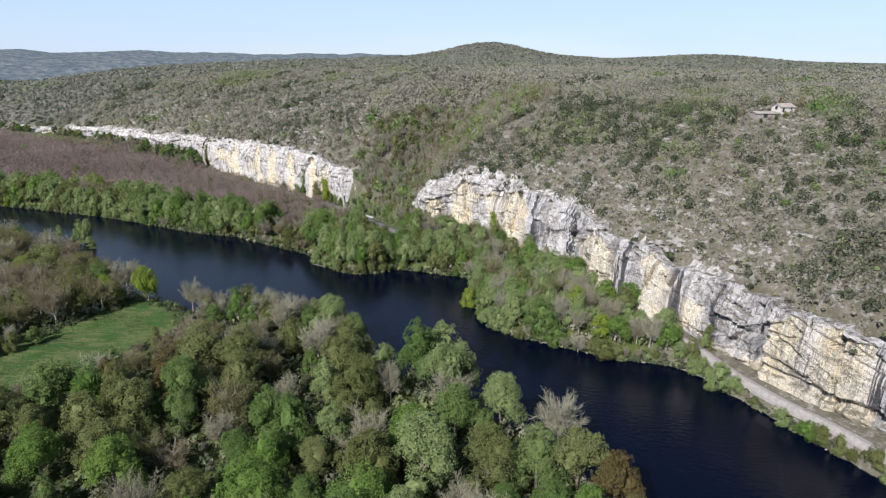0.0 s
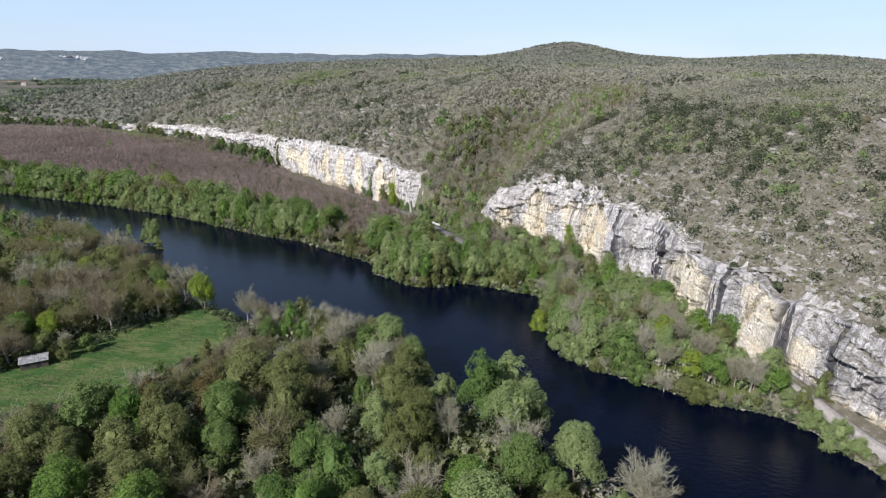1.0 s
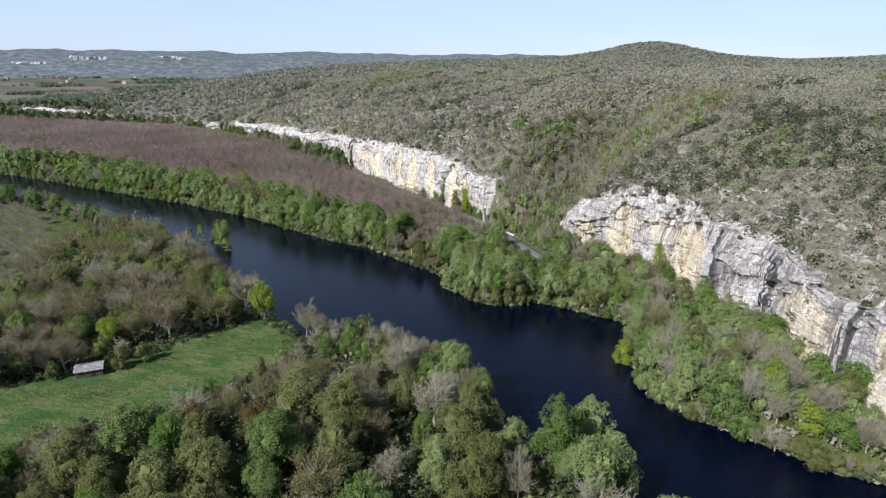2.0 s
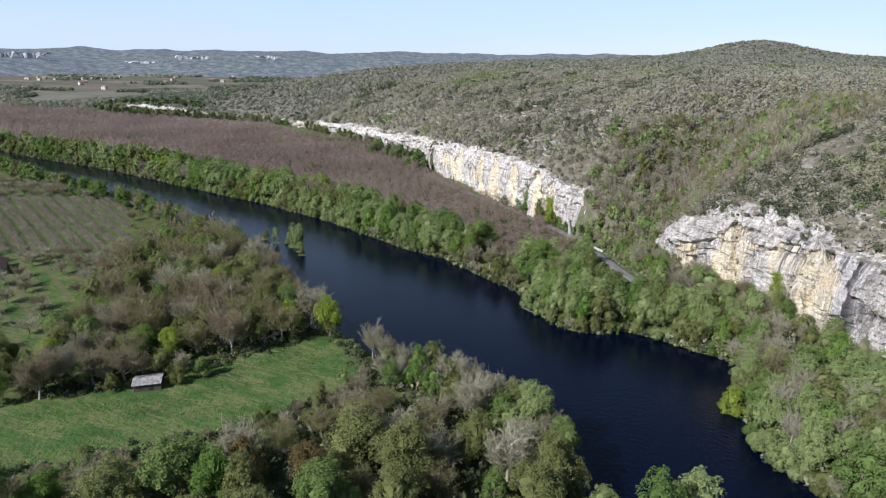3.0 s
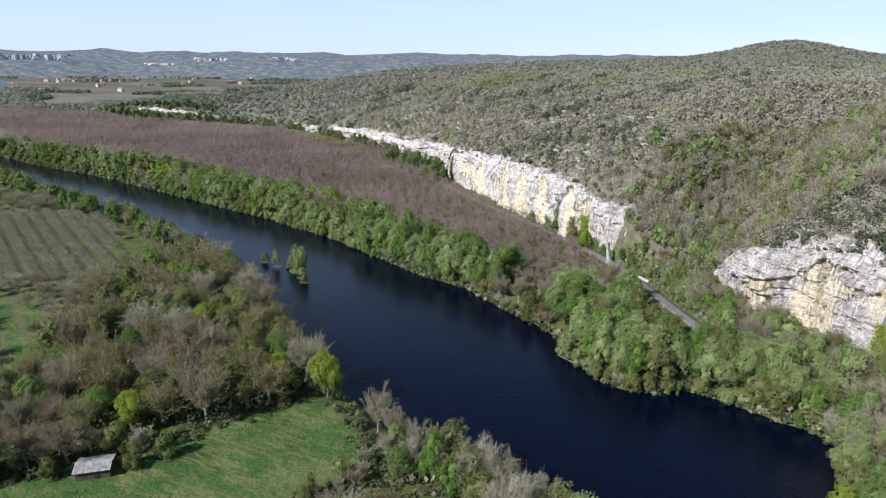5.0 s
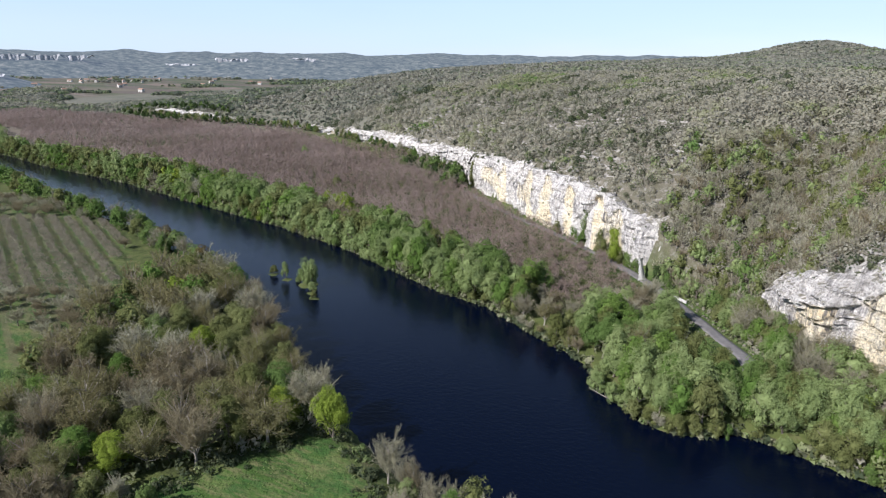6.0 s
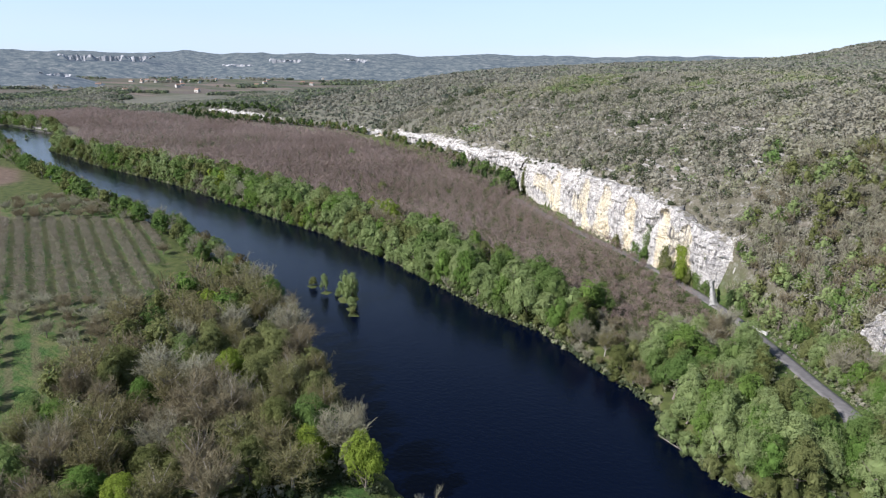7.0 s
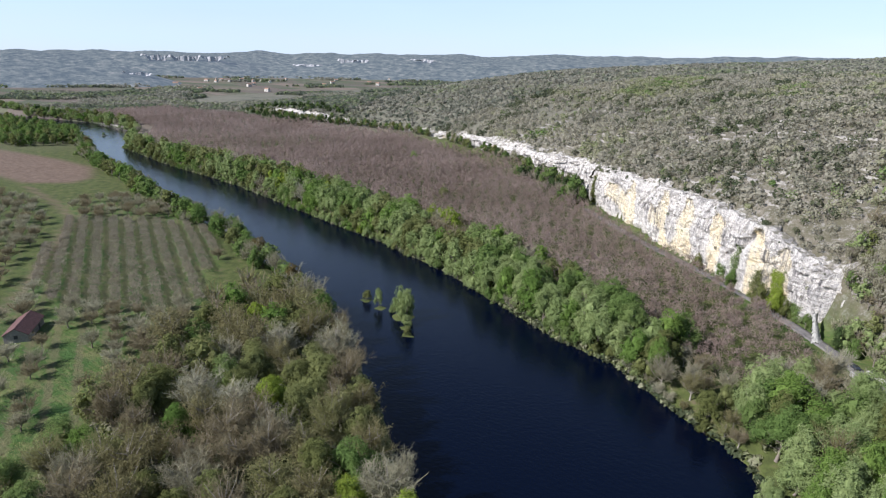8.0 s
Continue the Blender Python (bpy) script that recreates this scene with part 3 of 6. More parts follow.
        out = out - 5.0 * ease(2.2, 0.6, np.abs(s - 272 - 0.1 * (z - 20))) * ease(33, 29, z) + 2.5 * ease(272, 269, s) * ease(225, 240, s)
        out = out - 7.0 * ease(S_SPUR + 9, S_SPUR, s) * ease(S_GULLY, S_GULLY + 10, s)
        out = out - 2.2 * ease(276, 270, s) * ease(12.5, 11.5, z - 0.02 * (270 - s)) * ease(8.8, 9.6, z)
        row = np.floor(z / (5.2 - 2.6 * above) + 1.6 * fbm(s / 22 + 8, z / 20, 2)).astype(int)
        block = TABLE[np.floor(s / 2.4 + row * 0.37 + 1.0 * fbm(s / 15, z / 12, 2)).astype(int) % 256, row % 256] - 0.5
        out = out + 1.9 * calm * rough * block + (0.4 + 0.7 * ease(378, 395, s)) * rough * calm * fbm(s / 1.8, z / 1.5, 2)
        if f > 1:
            back = (f - 1) * 90
            px, py = x + nx * (out - back), y + ny * (out - back)
            z = np.where(f > 1.06, ground_z(px, py) - 1.0, np.maximum(z - 0.4 + 0.9 * block, ground_z(px, py) + 0.2))
            verts.append(np.stack([px, py, z], 1))
        else:
            verts.append(np.stack([x + nx * out, y + ny * out, z], 1))
        panel.append(smooth)
        runs = np.maximum(has_roof * ease(roof + 0.8, roof - 0.3, z) * ease(roof - drip, roof - 0.35 * drip, z),
                          has_under * ease(under + 0.6, under - 0.3, z) * ease(under - 0.7 * drip, under - 0.2 * drip, z))
        hang.append(np.maximum(runs, 0.6 * ease(0.55, 0.7, vnoise(s / 12 + 60, s * 0 + 1)) * ease(0.3, 0.5, f)))
        ribs.append(black * ease(0.12, 0.35, f) * ease(1.03, 0.94, f))
    me = mesh_np(name, np.array(verts).reshape(-1, 3), grid_faces(len(levels), len(s))[:, ::-1], mat, smooth=False)
    for key, value in (("panel", np.array(panel)), ("hang", np.array(hang)), ("ribs", np.array(ribs)), ("beds", np.array([foot - 4 + min(f, 1.0) * tall - dip for f in levels])), ("run", np.tile(s, len(levels)))):
        me.attributes.new(key, "FLOAT", "POINT").data.foreach_set("value", value.ravel().astype(np.float32))
    FACES.append((s, np.array(verts), nx, ny))
    return tagged(new(name, me), label, "cliff", kind="structure")


scarp_face("cliff_1", SCARP_RUN[1], SCARP_RUN[6] + 8, 0.6, 64, 1.0, ROCK, "pale limestone cliff with yellow patches and black streaks above the road", 0.5, 4.2)
scarp_face("cliff_2", SCARP_RUN[6] + 8, S_GULLY, 0.7, 56, 1.1, ROCK, "broken white limestone cliff with small caves above the riverside trees", 0.36)
scarp_face("cliff_3", S_SPUR, S_CORNER, 0.7, 48, 0.65, ROCK, "upright white and ochre limestone wall beside the lane", 0.36)
scarp_face("cliff_4", S_CORNER, SCARP_RUN[20], 1.6, 22, 1.1, ROCK, "low ragged limestone band above the bare plantation", 0.3)
scarp_face("cliff_5", SCARP_RUN[20], SCARP_RUN[24] + 40, 2.4, 12, 1.2, FAR_ROCK, "low white rock band at the end of the hill")


# ---------------- growth and tufa on the rock ----------------
def unit(v):
    return v / np.maximum(np.linalg.norm(v, axis=-1, keepdims=True), 1e-6)


def ivy(at, half, low, high, leaf, label):
    """A hanging mat of leaves over the rock face, round the run at, between two heights."""
    rng = np.random.default_rng(int(at))
    for s, grid, nx, ny in FACES:
        if s[0] < at < s[-1]:
            break
    cols = np.where(np.abs(s - at) < half)[0]
    rows, picks = np.where((grid[:-3, cols, 2] > low) & (grid[:-3, cols, 2] < high))
    spots = grid[rows, cols[picks]]
    side, up = (s[cols[picks]] - at) / half, (spots[:, 2] - low) / (high - low)
    keep = np.abs(side) < (1 - 0.55 * up) * (0.7 + 0.6 * vnoise(spots[:, 2] / 1.7 + at, side * 2 + 5))
    spots, out = spots[keep], np.stack([nx, ny, 0 * nx + 0.35], 1)[cols[picks]][keep]
    n = 16
    way = np.repeat(unit(out), n, 0)
    c = np.repeat(spots, n, 0) + rng.normal(size=(n * len(spots), 3)) * 0.45 + way * rng.uniform(0.2, 1.3, (n * len(spots), 1))
    normal = unit(rng.normal(size=c.shape) * 0.8 + way)
    u = unit(np.cross(normal, rng.normal(size=c.shape)))
    v = np.cross(normal, u)
    w = rng.uniform(0.12, 0.26, (len(c), 1))
    quads = np.stack([c - u * w * 1.3, c - v * w * 0.75, c + u * w * 1.3, c + v * w * 0.75], 1).reshape(-1, 3)
    return tagged(new("ivy", mesh_np("ivy", quads, np.arange(len(quads)).reshape(-1, 4), LEAF[leaf])), label, "ivy")


for at, half, low, high, leaf, label in [(643, 5, 4, 13, "green", "dark green ivy at the foot of the rock wall"), (633, 2.6, 4, 25, "green", "narrow strip of ivy climbing a crack in the rock"),
                                         (617, 4, 4, 19, "olive", "olive ivy mat on the rock wall"), (605, 6.5, 4, 22, "yellow", "yellow-green ivy mat hanging on the rock wall"),
                                         (593, 5, 4, 12, "green", "green ivy heap at the foot of the rock wall"), (806, 4.5, 6, 27, "olive", "olive ivy at the corner of the rock wall"),
                                         (427, 4, 13, 30, "yellow", "yellow-green ivy strip on the white cliff"), (399, 4.5, 11, 24, "green", "round green ivy patch low on the white cliff"),
                                         (290, 2.5, 6, 16, "olive", "olive ivy strip on the cliff above the lane")]:
    ivy(at, half, low, high, leaf, label)


def tufa():
    """A pale spring-stone cascade that runs down from under the rock wall to the lane."""
    rows, rng = [], np.random.default_rng(5)
    for f in np.linspace(0, 1, 22):
        cx, cy = -70.5 + 3.0 * f, 434.0 - 9.5 * f
        z = 13.0 - 8.5 * f ** 0.8
        half = 0.8 + 1.3 * f * f + 0.7 * rng.random()
        ring = []
        for a in np.linspace(-1, 1, 9):
            lump = 0.5 * rng.normal()
            ring.append((cx + 0.75 * a * half, cy + 0.6 * a * half - 1.2 * (1 - a * a) + lump, z + 0.9 * (1 - a * a) + 0.5 * lump))
        rows.append(ring)
    me = mesh_np("tufa_cascade", np.array(rows).reshape(-1, 3), grid_faces(22, 9), TUFA)
    return tagged(new("tufa_cascade", me), "pale spring-stone cascade below the rock wall beside the lane", "rock", kind="structure")


tufa()


# ---------------- roads ----------------
def ribbon(name, line, width, lift, mat, label, category, shoulder=0.0):
    run = along(line)
    s = np.arange(0, run[-1], 2.0)
    line = np.array(line, float)[:, :2]
    x, y = np.interp(s, run, line[:, 0]), np.interp(s, run, line[:, 1])
    for _ in range(6):
        x[1:-1], y[1:-1] = (x[:-2] + 2 * x[1:-1] + x[2:]) / 4, (y[:-2] + 2 * y[1:-1] + y[2:]) / 4
    tx, ty = np.gradient(x), np.gradient(y)
    size = np.hypot(tx, ty)
    ox, oy = -ty / size, tx / size
    across = np.linspace(-0.5, 0.5, 5) * width
    tops = np.max([ground_z(x + ox * a, y + oy * a) for a in across], axis=0)
    for _ in range(8):
        tops[1:-1] = np.maximum(tops[1:-1], (tops[:-2] + tops[2:]) / 2)
    tops = tops + lift
    rows = [np.stack([x + ox * a, y + oy * a, tops - 3.0 * (k in (0, 6)) + 0.04 * (k == 3)], 1)
            for k, a in enumerate([across[0] * 1.25, across[0], across[1], 0, across[3], across[4], across[4] * 1.25])]
    verts = np.array(rows).transpose(1, 0, 2)
    me = mesh_np(name, verts.reshape(-1, 3), grid_faces(len(s), 7)[:, ::-1], mat, smooth=True)
    return tagged(new(name, me), label, category, kind="structure"), np.stack([x, y, tops, ox, oy], 1)


road, road_at = ribbon("road", ROAD_WEST, 5.0, 0.25, ASPHALT, "narrow grey asphalt lane along the foot of the cliff", "road")
road_2, road_2_at = ribbon("road_2", ROAD_EAST, 2.4, 0.25, GRAVEL, "pale dusty lane between cliff and river", "road")


# ---------------- trees ----------------
def tube(verts, faces, a, b, ra, rb, sides=5):
    a, b = np.array(a, float), np.array(b, float)
    way = (b - a) / max(np.linalg.norm(b - a), 1e-6)
    u = np.cross(way, (0.3, 0.7, 0.2))
    u /= np.linalg.norm(u)
    v = np.cross(way, u)
    ang = np.arange(sides) / sides * 2 * np.pi
    ring = np.cos(ang)[:, None] * u + np.sin(ang)[:, None] * v
    n = sum(len(k) for k in verts)
    verts.append(np.r_[a + ring * ra, b + ring * rb])
    k = np.arange(sides)
    faces.append(n + np.stack([k, (k + 1) % sides, sides + (k + 1) % sides, sides + k], 1))


def leaf_quads(centres, size, rng, outward=None, long=1.35):
    """A small pointed leaf spray at each centre."""
    n = len(centres)
    normal = unit(rng.normal(size=(n, 3)) * 0.9 + (0 if outward is None else 1.2 * outward))
    u = unit(np.cross(normal, rng.normal(size=(n, 3))))
    v = np.cross(normal, u)
    s = (size * rng.uniform(0.6, 1.25, n))[:, None]
    verts = np.stack([centres - u * s * long, centres - v * s * 0.75, centres + u * s * long, centres + v * s * 0.75], 1)
    return verts.reshape(-1, 3), np.arange(4 * n).reshape(n, 4)


def skeleton_tree(rng, height, radius, base, limbs, verts, faces):
    """Trunk and limbs; gives the tips."""
    lean = rng.normal(size=2) * 0.04 * height
    fork = np.array([lean[0] * 0.4, lean[1] * 0.4, base])
    top = np.array([lean[0], lean[1], height * 0.86])
    thick = 0.018 * height + 0.05
    tube(verts, faces, (0, 0, -0.6), fork, thick * 1.25, thick * 0.9, 7)
    tube(verts, faces, fork, (fork + top) / 2 + rng.normal(size=3) * 0.3, thick * 0.9, thick * 0.55, 6)
    tube(verts, faces, (fork + top) / 2, top, thick * 0.55, thick * 0.15, 5)
    tips = [top]
    for k in range(limbs):
        f = rng.uniform(0, 0.75)
        start = fork + (top - fork) * f
        ang = k * 2.4 + rng.uniform(-0.4, 0.4)
        out = radius * rng.uniform(0.6, 0.95) * (1 - 0.5 * f)
        end = np.array([start[0] + math.cos(ang) * out, start[1] + math.sin(ang) * out, min(start[2] + out * rng.uniform(0.6, 1.6), height * 0.93)])
        mid = (start + end) / 2 + np.array([0, 0, -0.06 * out]) + rng.normal(size=3) * 0.2
        tube(verts, faces, start, mid, thick * 0.5, thick * 0.3, 5)
        tube(verts, faces, mid, end, thick * 0.3, thick * 0.1, 4)
        tips.append(end)
    return fork, top, tips


def lobe_core(n):
    """Directions of a closed ball of square cells, n by n on each side, four corners a cell."""
    cells = []
    step = np.linspace(-1, 1, n + 1)
    for axis in range(3):
        for side in (-1, 1):
            for a in range(n):
                for b in range(n):
                    quad = []
                    for u, v in ((a, b), (a + 1, b), (a + 1, b + 1), (a, b + 1)):
                        p = [0.0, 0.0, 0.0]
                        p[axis], p[(axis + 1) % 3], p[(axis + 2) % 3] = side, step[u], step[v]
                        quad.append(p)
                    cells.append(quad)
    return unit(np.array(cells, float)).reshape(-1, 3)


CORES = {2: lobe_core(2), 3: lobe_core(3)}


def leafy_tree(seed, height, radius, base, lobes, tufts_each, leaves, size, upright=1.0):
    """A crown of several upright lobes, each covered with small leafy tufts over a closed heart."""
    rng = np.random.default_rng(seed)
    tv, tf = [], []
    fork, top, tips = skeleton_tree(rng, height, radius, base, 8, tv, tf)
    cv, cf, n = [], [], 0
    low = base * 0.6
    tall = height - low
    spots = [(np.array([top[0] * 0.8, top[1] * 0.8, low + tall * 0.66]), radius * 0.62, tall * 0.36)]
    for k in range(lobes - 1):
        ang = k * 2.4 + rng.uniform(-0.5, 0.5)
        up = rng.uniform(0.22, 0.72)
        out = radius * (0.62 - 0.34 * max(0.0, up - 0.35) / 0.37) * rng.uniform(0.8, 1.15)
        wide = radius * rng.uniform(0.34, 0.5)
        spots.append((np.array([top[0] * up + math.cos(ang) * out, top[1] * up + math.sin(ang) * out, low + tall * up]), wide, min(wide * rng.uniform(1.0, 1.5) * upright, tall * up * 1.05)))
    mid = np.array([top[0] * 0.5, top[1] * 0.5, low + tall * 0.45])
    for k, (c, wide, high) in enumerate(spots):
        half = np.array([wide, wide, high])
        count = int(tufts_each * (1.8 if k == 0 else 1.0))
        d = unit(rng.normal(size=(count, 3)) + np.array([0, 0, 0.3]) + 0.55 * unit(c - mid))
        hub = c + d * half * rng.uniform(0.72, 1.04, (count, 1))
        tuft = radius * rng.uniform(0.12, 0.22, (count, 1))
        way = unit(rng.normal(size=(count, leaves, 3)) + 0.5 * d[:, None] + np.array([0, 0, 0.3]))
        at = hub[:, None] + way * (tuft * rng.uniform(0.3, 1.0, (count, leaves)) ** 0.5)[:, :, None] * np.array([1, 1, 1.25])
        face = (0.55 * way + 0.9 * d[:, None] + 0.35 * unit(hub - mid)[:, None]).reshape(-1, 3)
        v, f = leaf_quads(at.reshape(-1, 3), size, rng, 0.8 * face)
        core = CORES[3 if size < 0.3 else 2]
        bumps = 0.54 + 0.1 * np.sin(core @ np.array([5.1, 3.7, 2.9]) + k) + 0.07 * np.sin(core @ np.array([-7.3, 6.1, 8.7]) + 2 * k)
        inner = c + core * bumps[:, None] * half
        v = np.concatenate([v, inner])
        f = np.concatenate([f, len(v) - len(inner) + np.arange(len(inner)).reshape(-1, 4)])
        cv.append(v)
        cf.append(f + n)
        n += len(v)
    return (np.concatenate(tv), np.concatenate(tf)), (np.concatenate(cv), np.concatenate(cf))


def bare_tree(seed, height, radius, base, branches, sprays, width, buds=0, bud_size=0.12):
    rng = np.random.default_rng(seed)
    tv, tf = [], []
    fork, top, tips = skeleton_tree(rng, height, radius, base, 13, tv, tf)
    cv, cf, n = [], [], 0

    def strip(a, b, w):
        side = unit(np.cross(b - a, rng.normal(size=a.shape))) * w
        return np.stack([a - side, a + side, b + side * 0.35, b - side * 0.35], 1).reshape(-1, 3)

    thick = 0.018 * height + 0.05
    for tip in list(tips):          # second order of limbs
        for _ in range(3):
            a = fork + (tip - fork) * rng.uniform(0.35, 0.8)
            b = a + unit(unit(tip - fork) + rng.normal(size=3) * 0.5 + np.array([0, 0, 0.3])) * radius * rng.uniform(0.35, 0.6)
            tube(tv, tf, a, b, thick * 0.16, thick * 0.05, 4)
            tips.append(b)
    for tip in tips:
        start = fork + (tip - fork) * rng.uniform(0.35, 1.0, branches)[:, None]
        out = start - np.array([fork[0], fork[1], base * 0.6])
        end = start + unit(unit(out) + rng.normal(size=out.shape) * 0.45 + np.array([0, 0, 0.35])) * radius * rng.uniform(0.28, 0.55, branches)[:, None]
        v = strip(start, end, width * 1.8)
        cv.append(v)
        cf.append(n + np.arange(len(v)).reshape(-1, 4))
        n += len(v)
        for _ in range(sprays):
            f = rng.uniform(0.3, 1.0, branches)[:, None]
            a = start + (end - start) * f
            b = a + unit(unit(end - start) + rng.normal(size=a.shape) * 0.75 + np.array([0, 0, 0.15])) * radius * rng.uniform(0.12, 0.3, branches)[:, None]
            v = strip(a, b, width)
            cv.append(v)
            cf.append(n + np.arange(len(v)).reshape(-1, 4))
            n += len(v)
        if buds:
            at = np.repeat(end, buds, 0) + rng.normal(size=(buds * branches, 3)) * 0.09 * radius
            v, f = leaf_quads(at, bud_size, rng, unit(at - np.array([0, 0, height * 0.4])) * 0.5)
            cv.append(v)
            cf.append(f + n)
            n += len(v)
    return (np.concatenate(tv), np.concatenate(tf)), (np.concatenate(cv), np.concatenate(cf))


MODELS = {}


def model(kind, make, count, *numbers):
    """Shapes of one kind: pairs of trunk and crown, as raw arrays."""
    MODELS[kind] = [make(100 * len(MODELS) + k, *numbers) for k in range(count)]


model("broad", leafy_tree, 7, 17.0, 6.6, 1.6, 9, 22, 56, 0.152)
model("poplar", leafy_tree, 5, 20.0, 5.0, 1.2, 9, 22, 52, 0.148, 1.35)
model("bush", leafy_tree, 6, 10.0, 4.6, 0.3, 8, 18, 40, 0.145)
model("bank_tree", leafy_tree, 7, 16.0, 5.6, 0.4, 8, 20, 44, 0.16, 1.3)
model("far_broad", leafy_tree, 6, 14.0, 5.3, 0.4, 8, 14, 16, 0.27, 1.2)
model("tiny_broad", leafy_tree, 5, 14.0, 5.4, 0.4, 6, 8, 9, 0.52)
model("bare", bare_tree, 5, 15.0, 5.8, 2.6, 5, 13, 0.034)
model("sparse", bare_tree, 5, 15.0, 5.6, 2.4, 5, 8, 0.032, 13, 0.13)
model("far_bare", bare_tree, 3, 12.0, 5.4, 1.6, 3, 8, 0.05)
model("far_sparse", bare_tree, 3, 13.0, 5.4, 1.6, 3, 5, 0.05, 10, 0.2)
model("tiny_bare", bare_tree, 3, 12.0, 5.6, 1.6, 1, 4, 0.11)
model("mid_broad", leafy_tree, 4, 14.0, 5.3, 0.4, 6, 8, 9, 0.42)
model("mid_bare", bare_tree, 3, 12.0, 5.4, 1.6, 2, 3, 0.085)
model("fruit", bare_tree, 3, 4.6, 2.7, 0.9, 3, 7, 0.03)
HEIGHT = {"sparse": 15, "far_sparse": 13, "tiny_sparse": 12, "tiny_broad": 14, "bank_tree": 16, "tiny_bare": 12, "mid_broad": 14, "mid_bare": 12, "broad": 17, "poplar": 20, "bush": 10, "far_broad": 14, "bare": 15, "far_bare": 12, "fruit": 4.6}
TREE_MESH = {}


POOLS = {}


def tree(x, y, kind, leaf, height, label, category="tree", group="", wide=1.0, sink=0.0, pool=""):
    kind = kind.replace("far_", "tiny_").replace("sparse", "bare") if pool else kind
    which = int(RNG.integers(len(MODELS[kind])))
    if pool:
        POOLS.setdefault(pool, []).append((x, y, kind, which, leaf, height / HEIGHT[kind], wide))
        return None
    key = (kind, which)
    if key not in TREE_MESH:
        (tv, tf), (cv, cf) = MODELS[kind][which]
        TREE_MESH[key] = (mesh_np("trunk", tv, tf, BARK_PALE if "bare" in kind or "sparse" in kind else BARK, smooth=True), mesh_np("crown", cv, cf, LEAF["green"]))
    size = height / HEIGHT[kind]
    ob = new({"bush": "bush", "poplar": "poplar", "bare": "bare_tree", "far_bare": "bare_tree", "sparse": "budding_tree", "far_sparse": "budding_tree", "fruit": "fruit_tree"}.get(kind, "willow_tree" if leaf == "silver" else "broadleaf_tree"))
    z = float(ground_z(x, y)[0]) - sink
    ob.matrix_world = Matrix.LocRotScale((x, y, z), Euler((0, 0, RNG.uniform(0, 6.28))), (size * wide, size * wide, size))
    tagged(ob, label, category, group)
    for name, me in zip(("trunk", "crown"), TREE_MESH[key]):
        piece = new(name, me)
        piece.parent = ob
        if name == "crown":
            piece.material_slots[0].link = "OBJECT"
            piece.material_slots[0].material = LEAF[leaf]
    return ob


def join_pool(pool, label):
    """All trees of a far wood in one mesh, bark and leaves by material slot."""
    slots, verts, faces, index, tint, n = [BARK], [], [], [], [], 0
    rows = POOLS[pool]
    z = ground_z([r[0] for r in rows], [r[1] for r in rows])
    for (x, y, kind, which, leaf, size, wide), floor in zip(rows, z):
        a, shade = RNG.uniform(0, 6.28), RNG.random()
        turn = np.array([[math.cos(a), math.sin(a), 0], [-math.sin(a), math.cos(a), 0], [0, 0, 1]]) * np.array([size * wide, size * wide, size])
        if LEAF[leaf] not in slots:
            slots.append(LEAF[leaf])
        for (v, f), slot in zip(MODELS[kind][which], (0, slots.index(LEAF[leaf]))):
            verts.append(v @ turn + np.array([x, y, floor]))
            faces.append(f + n)
            index.append(np.full(len(f), slot))
            tint.append(np.full(len(v), shade))
            n += len(v)
    me = mesh_np(pool, np.concatenate(verts), np.concatenate(faces), BARK, np.concatenate(tint))
    for m in slots[1:]:
        me.materials.append(m)
    me.polygons.foreach_set("material_index", np.concatenate(index).astype(np.int32))
    tagged(new(pool, me), label, "woodland", kind="stuff")


LOOKS = {
    "green": "full-leaved mid-green broadleaf tree", "olive": "olive-green broadleaf tree in young leaf", "bright": "fresh bright green spring tree",
    "yellow": "yellow-green leafy spring tree", "rust": "rusty brown tree with young leaves", "silver": "pale silvery green willow tree",
    "dark": "dark evergreen tree", "bud": "half-bare olive-brown tree with opening buds", "twig": "bare grey tree without leaves", "twig_brown": "bare brown tree with fine twigs",
}


def scatter(shape, gap, jitter=0.42, keep=1.0):
    xs, ys = [p[0] for p in shape], [p[1] for p in shape]
    x, y = np.meshgrid(np.arange(min(xs), max(xs), gap), np.arange(min(ys), max(ys), gap))
    x, y = x.ravel() + RNG.uniform(-jitter, jitter, x.size) * gap, y.ravel() + RNG.uniform(-jitter, jitter, y.size) * gap
    ok = inside(x, y, shape) & (RNG.random(x.size) < keep)
    return np.stack([x[ok], y[ok]], 1)


PLANTED = []


def free(x, y, room):
    if any((x - a) ** 2 + (y - b) ** 2 < (0.5 * (room + r)) ** 2 for a, b, r in PLANTED):
        return False
    PLANTED.append((x, y, room))
    return True


def pick(mix, at=None):
    """One name out of a mix by weight; at, from 0 to 1, settles which."""
    names = list(mix)
    w = np.array([mix[k] for k in names], float)
    if at is not None:
        return names[int(np.searchsorted(np.cumsum(w / w.sum()), min(at, 0.9999)))]
    return names[int(RNG.choice(len(names), p=w / w.sum()))]


